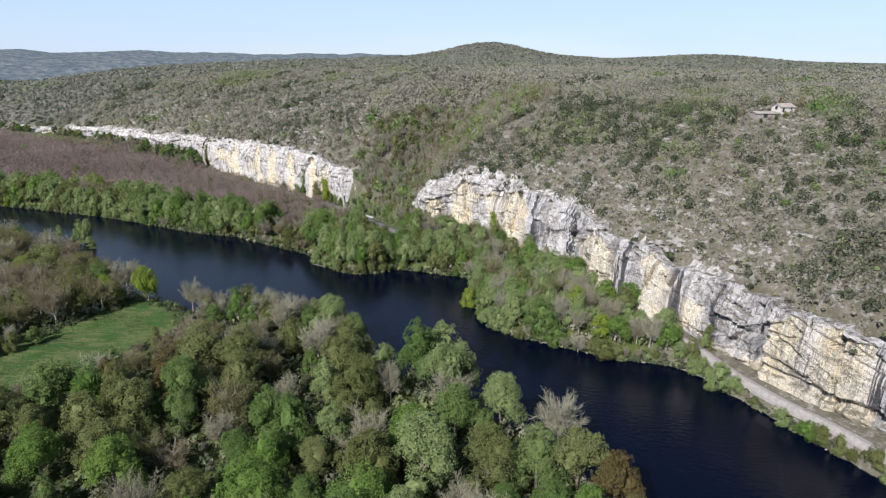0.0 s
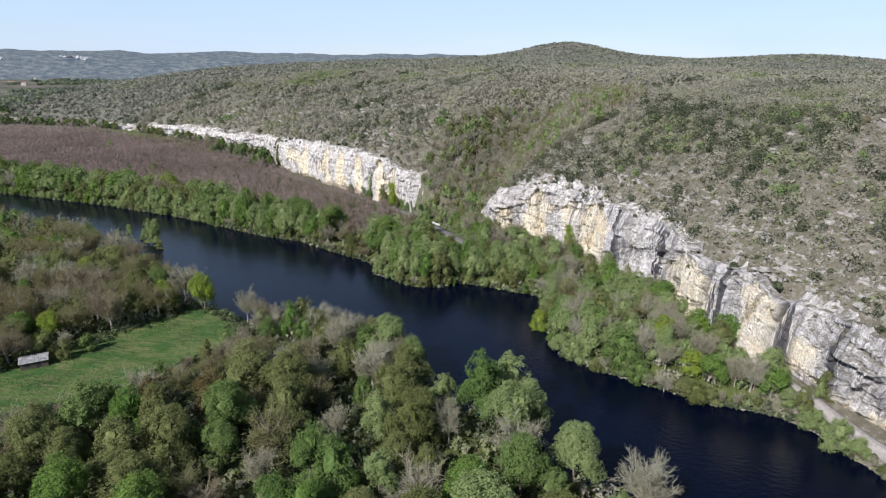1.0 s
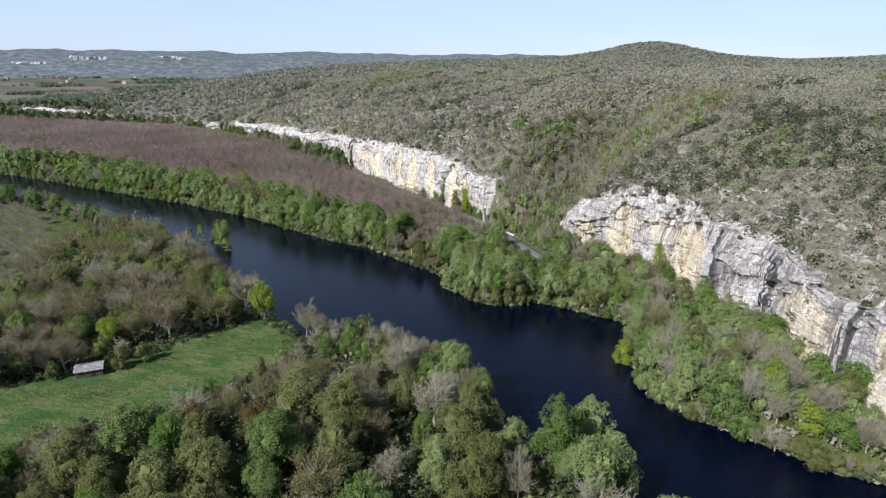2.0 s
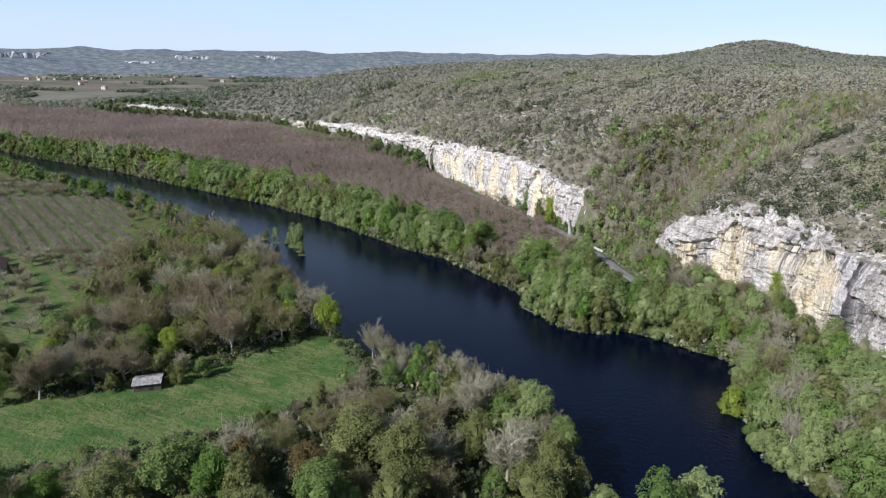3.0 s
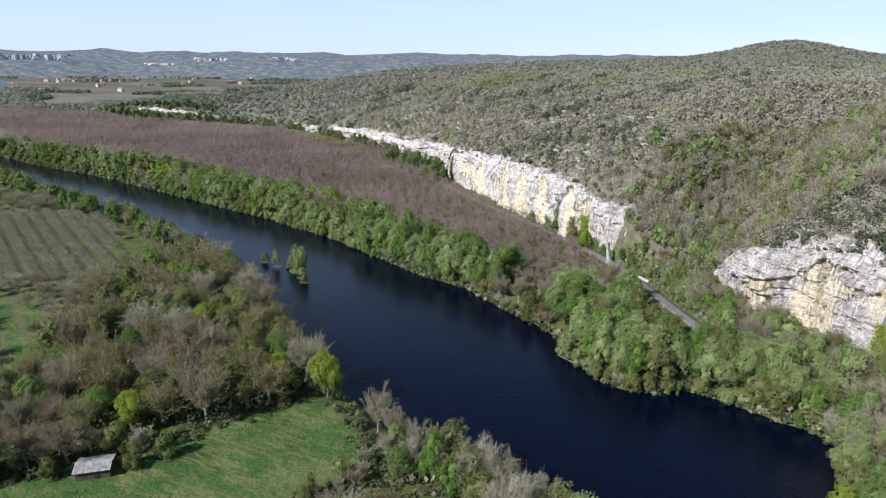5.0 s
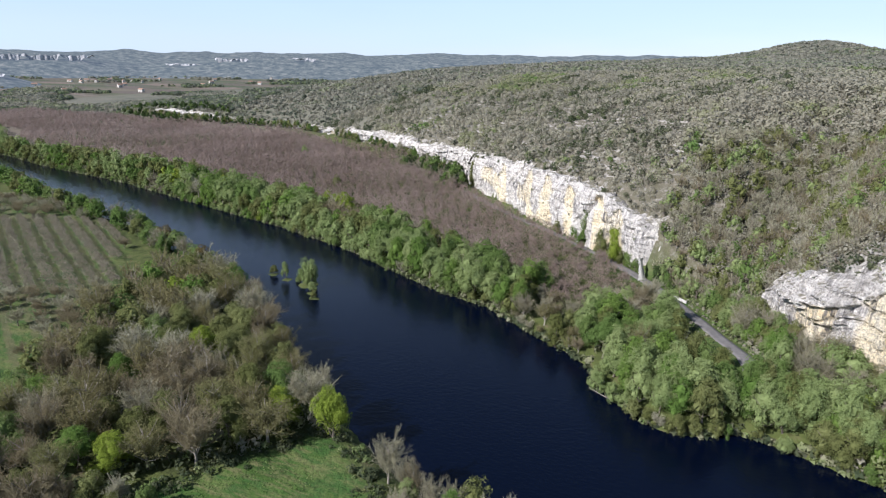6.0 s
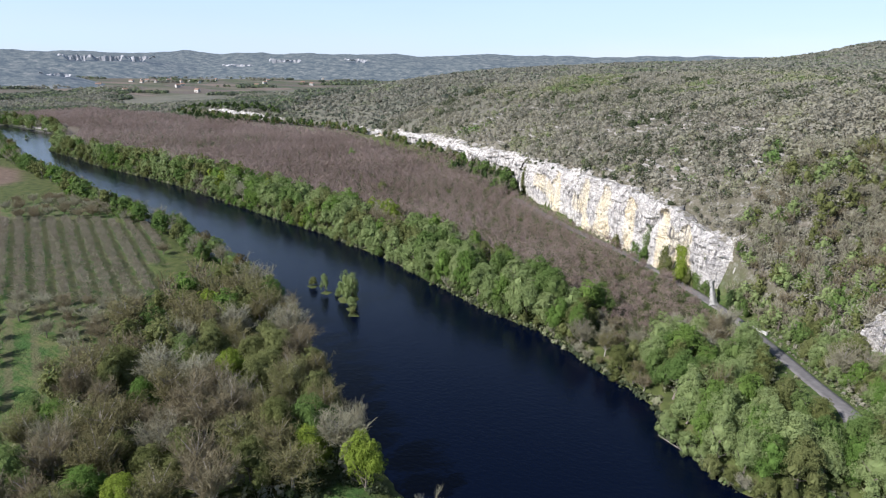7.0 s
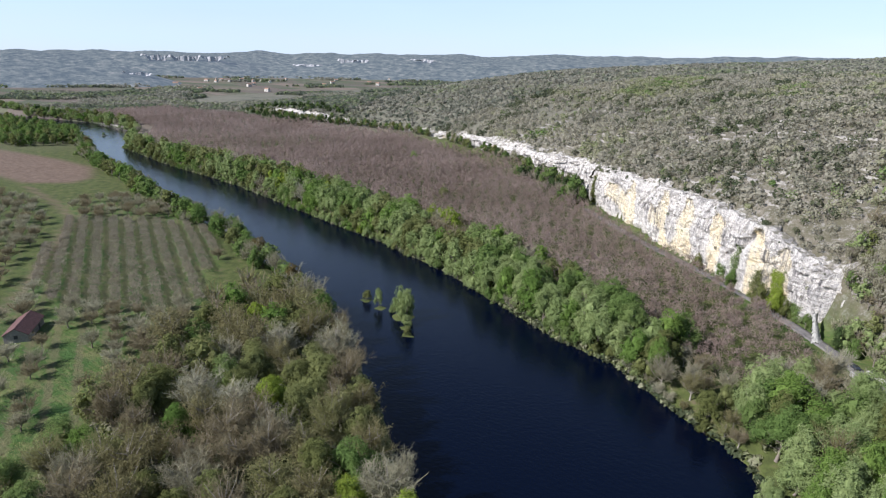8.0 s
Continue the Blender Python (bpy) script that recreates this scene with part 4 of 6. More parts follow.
# single trees that stand out: x, y, shape, leaf, height, width
SINGLE = [
    (2, 192, "poplar", "silver", 24, 1.35), (-5, 182, "poplar", "green", 22, 1.3), (9, 180, "poplar", "silver", 21, 1.35), (2, 170, "broad", "silver", 19, 1.1), (-14, 168, "bare", "twig", 14, 0.8),
    (-40, 213, "broad", "silver", 18, 1.1), (-31, 207, "broad", "green", 15, 0.9), (-58, 214, "bare", "twig", 17, 1.2), (-66, 181, "broad", "olive", 19, 1.3),
    (-84, 194, "bare", "twig_brown", 16, 1.1), (-24, 163, "broad", "olive", 18, 1.1), (20, 157, "broad", "silver", 17, 1.1), (35, 146, "bare", "twig", 18, 1.1),
    (26, 129, "broad", "green", 17, 1.2), (-42, 128, "broad", "bright", 16, 0.9), (-77, 122, "broad", "bright", 17, 1.1), (-97, 126, "broad", "bright", 16, 1.1),
    (-83, 167, "broad", "rust", 16, 1.0), (-81, 225, "poplar", "bright", 16, 0.9),
]
for x, y, kind, leaf, height, wide in SINGLE:
    PLANTED.append((x, y, 9 * wide))
    tree(x, y, kind, leaf, height, LOOKS[leaf] + " in the riverside wood", group="riverside wood", wide=wide)
PLANTED.append((-127, 248, 9))
tree(-127, 248, "broad", "yellow", 18, "yellow-green leafy tree at the corner of the meadow by the river", wide=0.85, sink=2.0)
PLANTED.append((-139, 259, 6))
tree(-139, 259, "bare", "twig", 15, "slender bare grey tree on the river bank", wide=0.7)

WOOD_NEAR = [(46, 125), (40, 147), (18, 163), (0, 181), (-24, 194), (-36, 210), (-50, 222), (-74, 229), (-93, 235), (-101, 231), (-92, 214), (-98, 196), (-112, 170), (-138, 143), (-165, 110), (-130, 82), (-60, 82), (50, 82)]
for x, y in scatter(WOOD_NEAR, 8.0):
    edge = near_line(np.array(x), np.array(y), BANK_WEST)[0] < 22
    left = x < -48
    mix = {"twig": 3, "green": 1.5, "silver": 1, "bright": 0.5} if edge and y > 195 else {"green": 2.2, "silver": 1.3, "twig": 1.2, "olive": 2.2, "bright": 0.4, "rust": 0.4} if not left else \
        {"olive": 2.2, "bud": 2.6, "twig_brown": 1.6, "twig": 1.6, "green": 1.4, "bright": 0.9 if y < 140 else 0.2, "rust": 0.7}
    leaf = pick(mix)
    bare = leaf.startswith("twig") or leaf == "bud"
    height = RNG.uniform(9, 16) if bare else RNG.uniform(10, 20)
    height = min(height, 4 + 0.6 * float(near_line(np.array(x), np.array(y), MEADOW + MEADOW[:1])[0]))
    if free(x, y, 8.8):
        tree(x, y, "sparse" if leaf == "bud" else "bare" if bare else ("poplar" if RNG.random() < 0.25 else "broad"), leaf, height, LOOKS[leaf] + " in the riverside wood", group="riverside wood", wide=RNG.uniform(1.05, 1.4))

HUT_WOOD = [(-171, 190), (-186, 170), (-206, 164), (-240, 172), (-232, 190), (-204, 186), (-186, 192), (-176, 205)]
for x, y in scatter(HUT_WOOD, 6.2):
    leaf = pick({"olive": 2, "twig_brown": 2, "twig": 3, "green": 1.5, "bright": 0.6})
    bare = leaf.startswith("twig")
    if (x + 162) ** 2 + (y - 193) ** 2 > 60 and near_line(np.array(x), np.array(y), HUT_TRACK)[0] > 2.5:
        tree(x, y, "bare" if bare else "broad", leaf, RNG.uniform(7, 12), LOOKS[leaf] + " near the hut", group="trees near the hut", wide=RNG.uniform(0.8, 1.1))

WOOD_MID = [(-158, 211), (-133, 252), (-152, 271), (-182, 296), (-232, 325), (-262, 338), (-280, 312), (-262, 282), (-243, 255), (-220, 215), (-205, 192), (-186, 172), (-168, 194)]
for x, y in scatter(WOOD_MID, 6.8):
    leaf = pick({"olive": 2.0, "twig_brown": 2.8, "twig": 1.6, "bud": 3.4, "green": 0.9, "bright": 0.4, "yellow": 0.35})
    bare = leaf.startswith("twig") or leaf == "bud"
    if free(x, y, 6.8) and (x + 162) ** 2 + (y - 193) ** 2 > 45:
        tree(x, y, ("sparse" if leaf == "bud" else "bare" if bare else "broad") if x > -222 else ("far_sparse" if leaf == "bud" else "far_bare" if bare else "far_broad"), leaf, RNG.uniform(12, 18) if bare else RNG.uniform(11, 15), LOOKS[leaf] + " in the wood behind the meadow", group="wood behind the meadow", wide=RNG.uniform(1.0, 1.35), pool="near_bank_wood" if x < -262 else "")


def bank_row(line, s0, s1, offset, gap, mix, low, high, near, group, label, wide=1.0, keep=1.0, pool=""):
    """Trees along a bank, offset metres to its left as one goes along."""
    run = along(line)
    pts = np.array(line, float)
    for s in np.arange(s0, s1, gap):
        if RNG.random() > keep:
            continue
        s = s + RNG.uniform(-0.3, 0.3) * gap
        x, y = np.interp(s, run, pts[:, 0]), np.interp(s, run, pts[:, 1])
        tx, ty = np.interp(s + 5, run, pts[:, 0]) - np.interp(s - 5, run, pts[:, 0]), np.interp(s + 5, run, pts[:, 1]) - np.interp(s - 5, run, pts[:, 1])
        off = offset + RNG.uniform(-1.5, 1.5)
        x, y = x - ty / np.hypot(tx, ty) * off, y + tx / np.hypot(tx, ty) * off
        if near_line(np.array(x), np.array(y), ROAD_WEST)[0] < 4.5 or near_line(np.array(x), np.array(y), ROAD_EAST)[0] < 3.4:
            continue
        here, bottom, top = mix, low, high
        if line is BANK_EAST and -106 < x < -78:
            here, bottom, top = {"twig_brown": 4, "twig": 3, "bud": 1.5, "olive": 1}, min(low, 8), min(high, 12)
        elif line is BANK_EAST and -205 < x < -116 and -20 < offset < -2:
            here, bottom, top = {"silver": 4, "green": 2, "bright": 0.6}, 13, 18
        if math.hypot(x + 69, y - 334) < 9:
            continue
        leaf = pick(here, TABLE[int(s / 19 + vnoise(s / 8, 3.0)) % 256, int(RUN_E[1] + abs(offset) / 9) % 256] if RNG.random() < 0.68 else None)
        bare = leaf.startswith("twig") or leaf == "bud"
        kind = (("sparse" if leaf == "bud" else "bare" if x > -120 else "far_bare") if bare else "bank_tree" if x > -200 else "far_broad") if not near else ("bare" if bare else "bush")
        tree(x, y, kind, leaf, RNG.uniform(bottom, top), LOOKS[leaf] + label, group=group, wide=wide * RNG.uniform(0.9, 1.25), pool=pool if x < -430 else "")


RUN_E, RUN_W = along(BANK_EAST), along(BANK_WEST)
EAST_MIX = {"green": 2.2, "olive": 2.2, "bright": 1.0, "yellow": 0.15, "silver": 3.6, "twig": 0.3}
ON_BANK = ("trees on the far bank", " on the far river bank")
bank_row(BANK_EAST, RUN_E[13], RUN_E[34], 0.3, 5.2, {**EAST_MIX, "twig": 1.0}, 4.5, 8, False, *ON_BANK, 1.15, 0.9, "far_bank_wood")
bank_row(BANK_EAST, RUN_E[13], RUN_E[34], -3.0, 8.0, EAST_MIX, 9, 15, False, *ON_BANK, 1.05, 1.0, "far_bank_wood")
bank_row(BANK_EAST, RUN_E[15], RUN_E[34], -9, 9.5, EAST_MIX, 13, 18, False, *ON_BANK, 1.1, 1.0, "far_bank_wood")
bank_row(BANK_EAST, RUN_E[21], RUN_E[33], -18, 10, {**EAST_MIX, "twig_brown": 0.8}, 14, 19, False, *ON_BANK, 1.1, 1.0, "far_bank_wood")
bank_row(BANK_EAST, RUN_E[25] + 10, RUN_E[32], -27, 10.5, {**EAST_MIX, "twig_brown": 0.8}, 13, 19, False, *ON_BANK, 1.1, 0.9, "far_bank_wood")
bank_row(BANK_EAST, RUN_E[27], RUN_E[31] + 30, -36, 11, {**EAST_MIX, "twig_brown": 2}, 12, 16, False, *ON_BANK, 1.05, 0.65, "far_bank_wood")
bank_row(BANK_EAST, RUN_E[34], RUN_E[36], -5, 9, EAST_MIX, 8, 12, False, "trees on the far bank", " on the far river bank", 1.2, 1.0, "far_bank_wood")
bank_row(BANK_EAST, RUN_E[3], RUN_E[9], -1.0, 3.6, {"green": 1, "silver": 2.5, "olive": 1.5, "bright": 0.4, "twig": 1}, 3.0, 7.0, True, "shrubs below the lane", " below the lane", 0.9, 0.75)
bank_row(BANK_EAST, RUN_E[6], RUN_E[9], -4.5, 5.5, {"green": 2, "silver": 2, "olive": 1, "twig": 1}, 6, 9, True, "shrubs below the lane", " below the lane", 0.9, 0.8)
bank_row(BANK_EAST, RUN_E[9], RUN_E[13], 0.2, 5.0, {"olive": 2, "silver": 2, "twig": 1.5, "green": 1}, 5, 8.5, True, "trees below the cliff", " at the water's edge", 1.1)
bank_row(BANK_WEST, RUN_W[8], RUN_W[12] - 4, 5, 5.0, {"twig": 4, "twig_brown": 1, "olive": 0.6}, 11, 15, True, "riverside wood", " between meadow and river", 0.85)
bank_row(BANK_WEST, RUN_W[7], RUN_W[11], 11, 7.0, {"twig": 3, "olive": 1, "green": 0.8}, 9, 13, True, "riverside wood", " between meadow and river", 0.9)
WEST_MIX = {"green": 3, "olive": 2, "twig": 2.5, "bright": 1, "rust": 0.4}
bank_row(BANK_WEST, RUN_W[16], RUN_W[22], 3, 8, WEST_MIX, 9, 14, False, "trees on the near bank", " on the near river bank", 1.1, 1.0, "near_bank_wood")
bank_row(BANK_WEST, RUN_W[17], RUN_W[23], 10, 9, {"green": 4, "olive": 1, "twig": 1.5, "bright": 1}, 11, 15, False, "trees on the near bank", " on the near river bank", 1.1, 0.75, "near_bank_wood")
bank_row(BANK_EAST, RUN_E[35], RUN_E[38], -1, 8, EAST_MIX, 9, 14, False, "trees on the far bank", " on the far river bank", 1.2, 1.0, "far_bank_wood")
bank_row(BANK_EAST, RUN_E[36], RUN_E[39] - 40, -11, 10, EAST_MIX, 9, 14, False, "trees on the far bank", " on the far river bank", 1.3, 1.0, "far_bank_wood")
for x, y in scatter([(-790, 492), (-960, 535), (-1250, 532), (-1300, 440), (-1000, 424), (-850, 432)], 12):
    tree(x, y, "far_broad", pick({"green": 4, "olive": 1, "bright": 1}), RNG.uniform(10, 15), "", pool="near_bank_wood", wide=1.25)

FAR_FILL = [(-64, 330), (-56, 316), (-44, 307), (-24, 316), (0, 308), (6, 316), (-12, 336), (-30, 353), (-46, 384), (-58, 398), (-84, 366), (-80, 346)]
for x, y in scatter(FAR_FILL, 7.6):
    leaf = pick({"twig": 2.5, "twig_brown": 2.5, "olive": 1.2, "silver": 1} if y > 358 else {"olive": 2, "silver": 3, "green": 2.4, "twig": 0.7, "bright": 1.2})
    bare = leaf.startswith("twig")
    if near_line(np.array(x), np.array(y), ROAD_WEST)[0] > (13 if y > 340 else 6):
        tree(x, y, "bare" if bare else "bank_tree", leaf, RNG.uniform(10, 16), LOOKS[leaf] + " beside the lane", group="trees beside the lane", wide=RNG.uniform(0.95, 1.2))
SLOPE_WOOD = [(23, 241), (40, 229), (69, 213), (88, 209), (94, 218), (74, 246), (57, 282), (18, 334), (-4, 352), (-16, 376), (-26, 366), (-22, 352), (-10, 325), (4, 306), (18, 294)]
for x, y in scatter(SLOPE_WOOD, 6.4):
    leaf = pick({"olive": 1.0, "twig": 5.5, "bud": 1.2, "silver": 4.2, "green": 0.7, "bright": 0.9, "yellow": 0.7})
    bare = leaf.startswith("twig") or leaf == "bud"
    if near_line(np.array(x), np.array(y), ROAD_EAST)[0] > 4 and near_line(np.array(x), np.array(y), ROAD_WEST)[0] > 6:
        tree(x, y, "sparse" if leaf == "bud" else "bare" if bare else "bush" if RNG.random() < 0.4 else "bank_tree", leaf, RNG.uniform(8.5, 14), LOOKS[leaf] + " below the cliff", group="trees below the cliff", wide=RNG.uniform(1.0, 1.3))
for x, y, leaf, height, wide in [(82, 238, "bright", 13, 1.3), (73, 243, "bright", 11, 1.2), (15, 262, "yellow", 10, 1.0), (-74, 362, "green", 12, 1.3), (-50, 330, "silver", 10, 1.2),
                                 (-36, 312, "silver", 9, 1.1), (-8, 322, "bright", 9, 1.1), (0, 316, "yellow", 8, 1.0), (42, 262, "green", 10, 1.2)]:
    tree(x, y, "bush", leaf, height, LOOKS[leaf] + " at the water's edge", wide=wide)

for x, y, kind, leaf, height, wide in [(-69, 334, "broad", "green", 16, 1.3), (-62, 339, "broad", "green", 14, 1.1), (-57, 329, "sparse", "bud", 18, 0.8), (-110, 361, "bank_tree", "bright", 15, 0.8),
                                       (-2, 320, "bank_tree", "yellow", 9, 1.0), (-12, 316, "bank_tree", "silver", 12, 1.1), (-28, 318, "bank_tree", "silver", 12, 1.2), (-45, 309, "bank_tree", "silver", 11, 1.2),
                                       (-318, 525, "far_broad", "olive", 13, 0.9), (-446, 652, "far_broad", "silver", 13, 1.0), (-10, 345, "bare", "twig_brown", 14, 0.9), (-2, 338, "bank_tree", "bright", 12, 0.8)]:
    tree(x, y, kind, leaf, height, LOOKS[leaf] + " standing out on the far bank", "tree", "trees on the far bank", wide)

for x, y, leaf, height, wide in [(95, 203, "olive", 9, 0.8), (99, 188, "silver", 11, 0.9), (102, 184, "silver", 8, 0.9), (92, 206, "silver", 7, 0.9), (110, 167, "silver", 6, 1.0), (114, 159, "bright", 6.5, 1.0),
                                 (113, 162, "green", 4.5, 1.0), (124, 139, "silver", 4, 1.0), (88, 210, "bright", 10, 1.2), (106, 177, "olive", 4, 1.0)]:
    tree(x, y, "bush", leaf, height, LOOKS[leaf].replace("tree", "bush") + " between lane and water", "bush", "shrubs below the lane", wide)

# ---------------- woods and scrub that nobody could count ----------------
def tufts(centres, radius, height, count, size, rng, twig=False, tint=None, shell=0.5):
    """Rough crowns of small three-cornered sprays, all in one mesh."""
    n = len(centres)
    way = unit(rng.normal(size=(n, count, 3)) * np.array([1, 1, 0.9]) + np.array([0, 0, 0.45]))
    reach = rng.uniform(shell, 1.0, (n, count, 1)) * (1 + 0.25 * rng.normal(size=(n, 1, 1)) * 0.5)
    at = centres[:, None, :] + way * reach * np.stack([radius, radius, height], 1)[:, None, :]
    at = at.reshape(-1, 3)
    way = way.reshape(-1, 3)
    m = len(at)
    s = np.repeat(size if np.ndim(size) else np.full(n, size), count)[:, None] * rng.uniform(0.6, 1.3, (m, 1))
    if twig:
        u = unit(way + rng.normal(size=(m, 3)) * 0.7 + np.array([0, 0, 0.2]))
        v = unit(np.cross(u, rng.normal(size=(m, 3))))
        tri = np.stack([at - u * s * 0.9 - v * s * 0.16, at - u * s * 0.9 + v * s * 0.16, at + u * s * 1.3], 1)
    else:
        normal = unit(rng.normal(size=(m, 3)) * 0.8 + 2.4 * way)
        u = unit(np.cross(normal, rng.normal(size=(m, 3))))
        v = np.cross(normal, u)
        tri = np.stack([at - u * s - v * s * 0.6, at + u * s - v * s * 0.6, at + v * s], 1)
    verts = tri.reshape(-1, 3)
    shade = np.repeat(tint, count * 3) + np.repeat(rng.normal(size=m) * 0.03, 3)
    return verts, np.arange(len(verts)).reshape(-1, 3), np.clip(shade, 0, 1)


def stuff(name, centres, radius, height, count, size, mat, tint, label, category, twig=False, shell=0.5):
    v, f, c = tufts(centres, radius, height, count, size, np.random.default_rng(len(centres)), twig, tint, shell)
    return tagged(new(name, mesh_np(name, v, f, mat, c)), label, category, kind="stuff")


# the bare plantation on the valley floor
BARE_WOOD = [(-62, 392), (-78, 368), (-125, 378), (-160, 393), (-190, 409), (-240, 432), (-300, 452), (-372, 468), (-504, 500), (-638, 517), (-770, 545), (-870, 618),
             (-960, 640), (-1150, 660), (-1150, 800), (-960, 815), (-760, 798), (-570, 785), (-410, 705), (-320, 655), (-262, 622), (-236, 580), (-165, 508), (-120, 470), (-90, 442)]
p = scatter(BARE_WOOD, 5.8)
p = p[(p[:, 0] > -600) | (RNG.random(len(p)) < 0.6)]
p = p[(near_line(p[:, 0], p[:, 1], ROAD_WEST)[0] > np.where(p[:, 1] < 425, 11, 5))]
high = RNG.uniform(8.5, 11.5, len(p)) * np.where(p[:, 0] > -110, 0.75, 1.0)
shade = np.clip(0.5 + 1.2 * fbm(p[:, 0] / 60, p[:, 1] / 60) + RNG.normal(size=len(p)) * 0.12, 0, 1)
wide, top = RNG.uniform(2.6, 3.6, len(p)), ground_z(p[:, 0], p[:, 1]) + high * 0.52
for name, sel, count, size in (("bare_plantation", p[:, 0] > -330, 170, 0.66), ("bare_plantation_beyond", p[:, 0] <= -330, 66, 1.2)):
    stuff(name, np.c_[p, top][sel], wide[sel], high[sel] * 0.5, count, size, PLANTATION, shade[sel], "dense plantation of bare purplish-brown young trees", "woodland", True)


def view_wedge(x, y):
    az = np.degrees(np.arctan2(x, y + 40))
    return (az > -76) & (az < 44)


def scrub_tint(x, y, green=0.0):
    t = 0.54 + 1.0 * fbm(x / 26 + 7, y / 26, 3) + 0.75 * fbm(x / 90, y / 90) + 0.09 * RNG.normal(size=len(x)) + green
    dark = fbm(x / 30 + 19, y / 30 + 4, 3) + 0.08 * RNG.normal(size=len(x)) > 0.2
    return np.clip(np.where(dark, RNG.uniform(0.0, 0.22, len(x)), t), 0.02, 1)


def by_house(x, y):
    """The open yard of the hillside house and the ground in front of it."""
    a, b = x - 160, y - 298
    ahead, aside = -0.48 * a - 0.87 * b, 0.87 * a - 0.48 * b
    return (np.abs(aside) < 16) & (ahead > -9) & (ahead < 24) | (np.hypot(x - 186, y - 290) < 9)


HILL = [p[:2] for p in SCARP[1:25]] + [(-1000, 1300), (-300, 1300), (900, 1100), (900, 250), (300, 40)]
p = scatter(HILL, 4.9)
d, s = near_line(p[:, 0], p[:, 1], SCARP)
gd = near_line(p[:, 0], p[:, 1], GULLY)[0]
r = np.hypot(p[:, 0], p[:, 1])
near_slope = (p[:, 0] > -5) & (d < 95) & (gd > 35)
far_slope = (p[:, 0] < -60) & (d < 110) & (gd > 45)
thick = ease(-0.1, 0.12, fbm(p[:, 0] / 24, p[:, 1] / 24, 3))
chance = np.where(near_slope, 0.6 + 0.4 * thick, np.where(far_slope, 0.42 + 0.56 * ease(0.03, 0.08, np.abs(fbm(p[:, 0] / 70 + 11, p[:, 1] / 70 + 2, 3))), 0.99))
ok = (d > 5) & ~by_house(p[:, 0], p[:, 1]) & view_wedge(p[:, 0], p[:, 1]) & (r < 950) & (RNG.random(len(p)) < chance)
p, d, r, gd, thick, open_land = p[ok], d[ok], r[ok], gd[ok], thick[ok], (near_slope | far_slope)[ok]
rad = np.where(open_land, np.where(near_slope[ok], RNG.uniform(0.8, 2.0, len(p)) * RNG.choice([0.7, 1, 1.3], len(p)) + 1.7 * thick, RNG.uniform(1.6, 3.6, len(p))), RNG.uniform(2.4, 4.2, len(p)))
tall = rad * RNG.uniform(0.85, 1.25, len(p))
z = ground_z(p[:, 0], p[:, 1])
near_ok = r < 480
bushy = near_slope[ok] & (RNG.random(len(p)) < 0.45)
tint = np.where(gd < 50, 0.34 + 0.45 * scrub_tint(p[:, 0], p[:, 1]), np.where(bushy, RNG.uniform(0.02, 0.24, len(p)), scrub_tint(p[:, 0], p[:, 1])))
bare = (tint > 0.24) & (tint < 0.7)
for name, sel, count, size, twig in (("hillside_scrub", near_ok & ~bare, 120, 0.32, False), ("bare_scrub", near_ok & bare, 150, 0.3, False),
                                     ("hill_woodland", ~near_ok & ~bare, 52, 0.6, False), ("bare_woodland", ~near_ok & bare, 50, 0.6, False)):
    stuff(name, np.c_[p[sel], z[sel] + tall[sel] * 0.55], rad[sel], tall[sel], count, size * np.clip(rad[sel] / 2.3, 0.6, 1.3), SCRUB, tint[sel],
          "bare grey-brown oak scrub on the limestone hillside" if name.startswith("bare") else "olive and dark green scrub on the limestone hillside", "scrub", twig, 0.8)
p = scatter([(60, 60), (200, 40), (420, 260), (160, 420), (20, 345)], 2.1)
d = near_line(p[:, 0], p[:, 1], SCARP)[0]
p = p[inside(p[:, 0], p[:, 1], PLATEAU) & (d > 3) & (d < 130)]
rad = RNG.uniform(0.3, 1.0, len(p)) * RNG.choice([0.8, 1, 1.4], len(p))
stuff("low_scrub", np.c_[p, ground_z(p[:, 0], p[:, 1]) + rad * 0.3], rad, rad * 0.7, 14, rad * 0.55, SCRUB, np.clip(RNG.uniform(0.2, 0.85, len(p)), 0, 1), "low dry shrubs and heath on stony ground", "scrub")

# dark junipers, box and evergreen oaks on the slopes
p = np.concatenate([scatter([(60, 60), (200, 40), (420, 260), (160, 420), (20, 345)], 7.5), scatter([(-62, 445), (-227, 600), (-398, 725), (-480, 900), (-60, 800), (120, 480), (20, 420)], 11.0)])
d = near_line(p[:, 0], p[:, 1], SCARP)[0]
p = p[inside(p[:, 0], p[:, 1], PLATEAU) & (d > 7) & (d < np.where(p[:, 1] > 420, 260, 150)) & ~by_house(p[:, 0], p[:, 1]) & (fbm(p[:, 0] / 30 + 4, p[:, 1] / 30, 2) + 0.1 * RNG.normal(size=len(p)) > 0.0)]
rad = RNG.uniform(1.6, 4.4, len(p))
stuff("dark_bushes", np.c_[p, ground_z(p[:, 0], p[:, 1]) + rad * 0.6], rad, rad * RNG.uniform(0.9, 1.3, len(p)), 110, 0.4, SCRUB, RNG.choice([0.01, 0.03, 0.08, 0.14, 0.2, 0.8, 0.93], len(p)), "dark juniper and box bushes on the stony slope", "bushes")

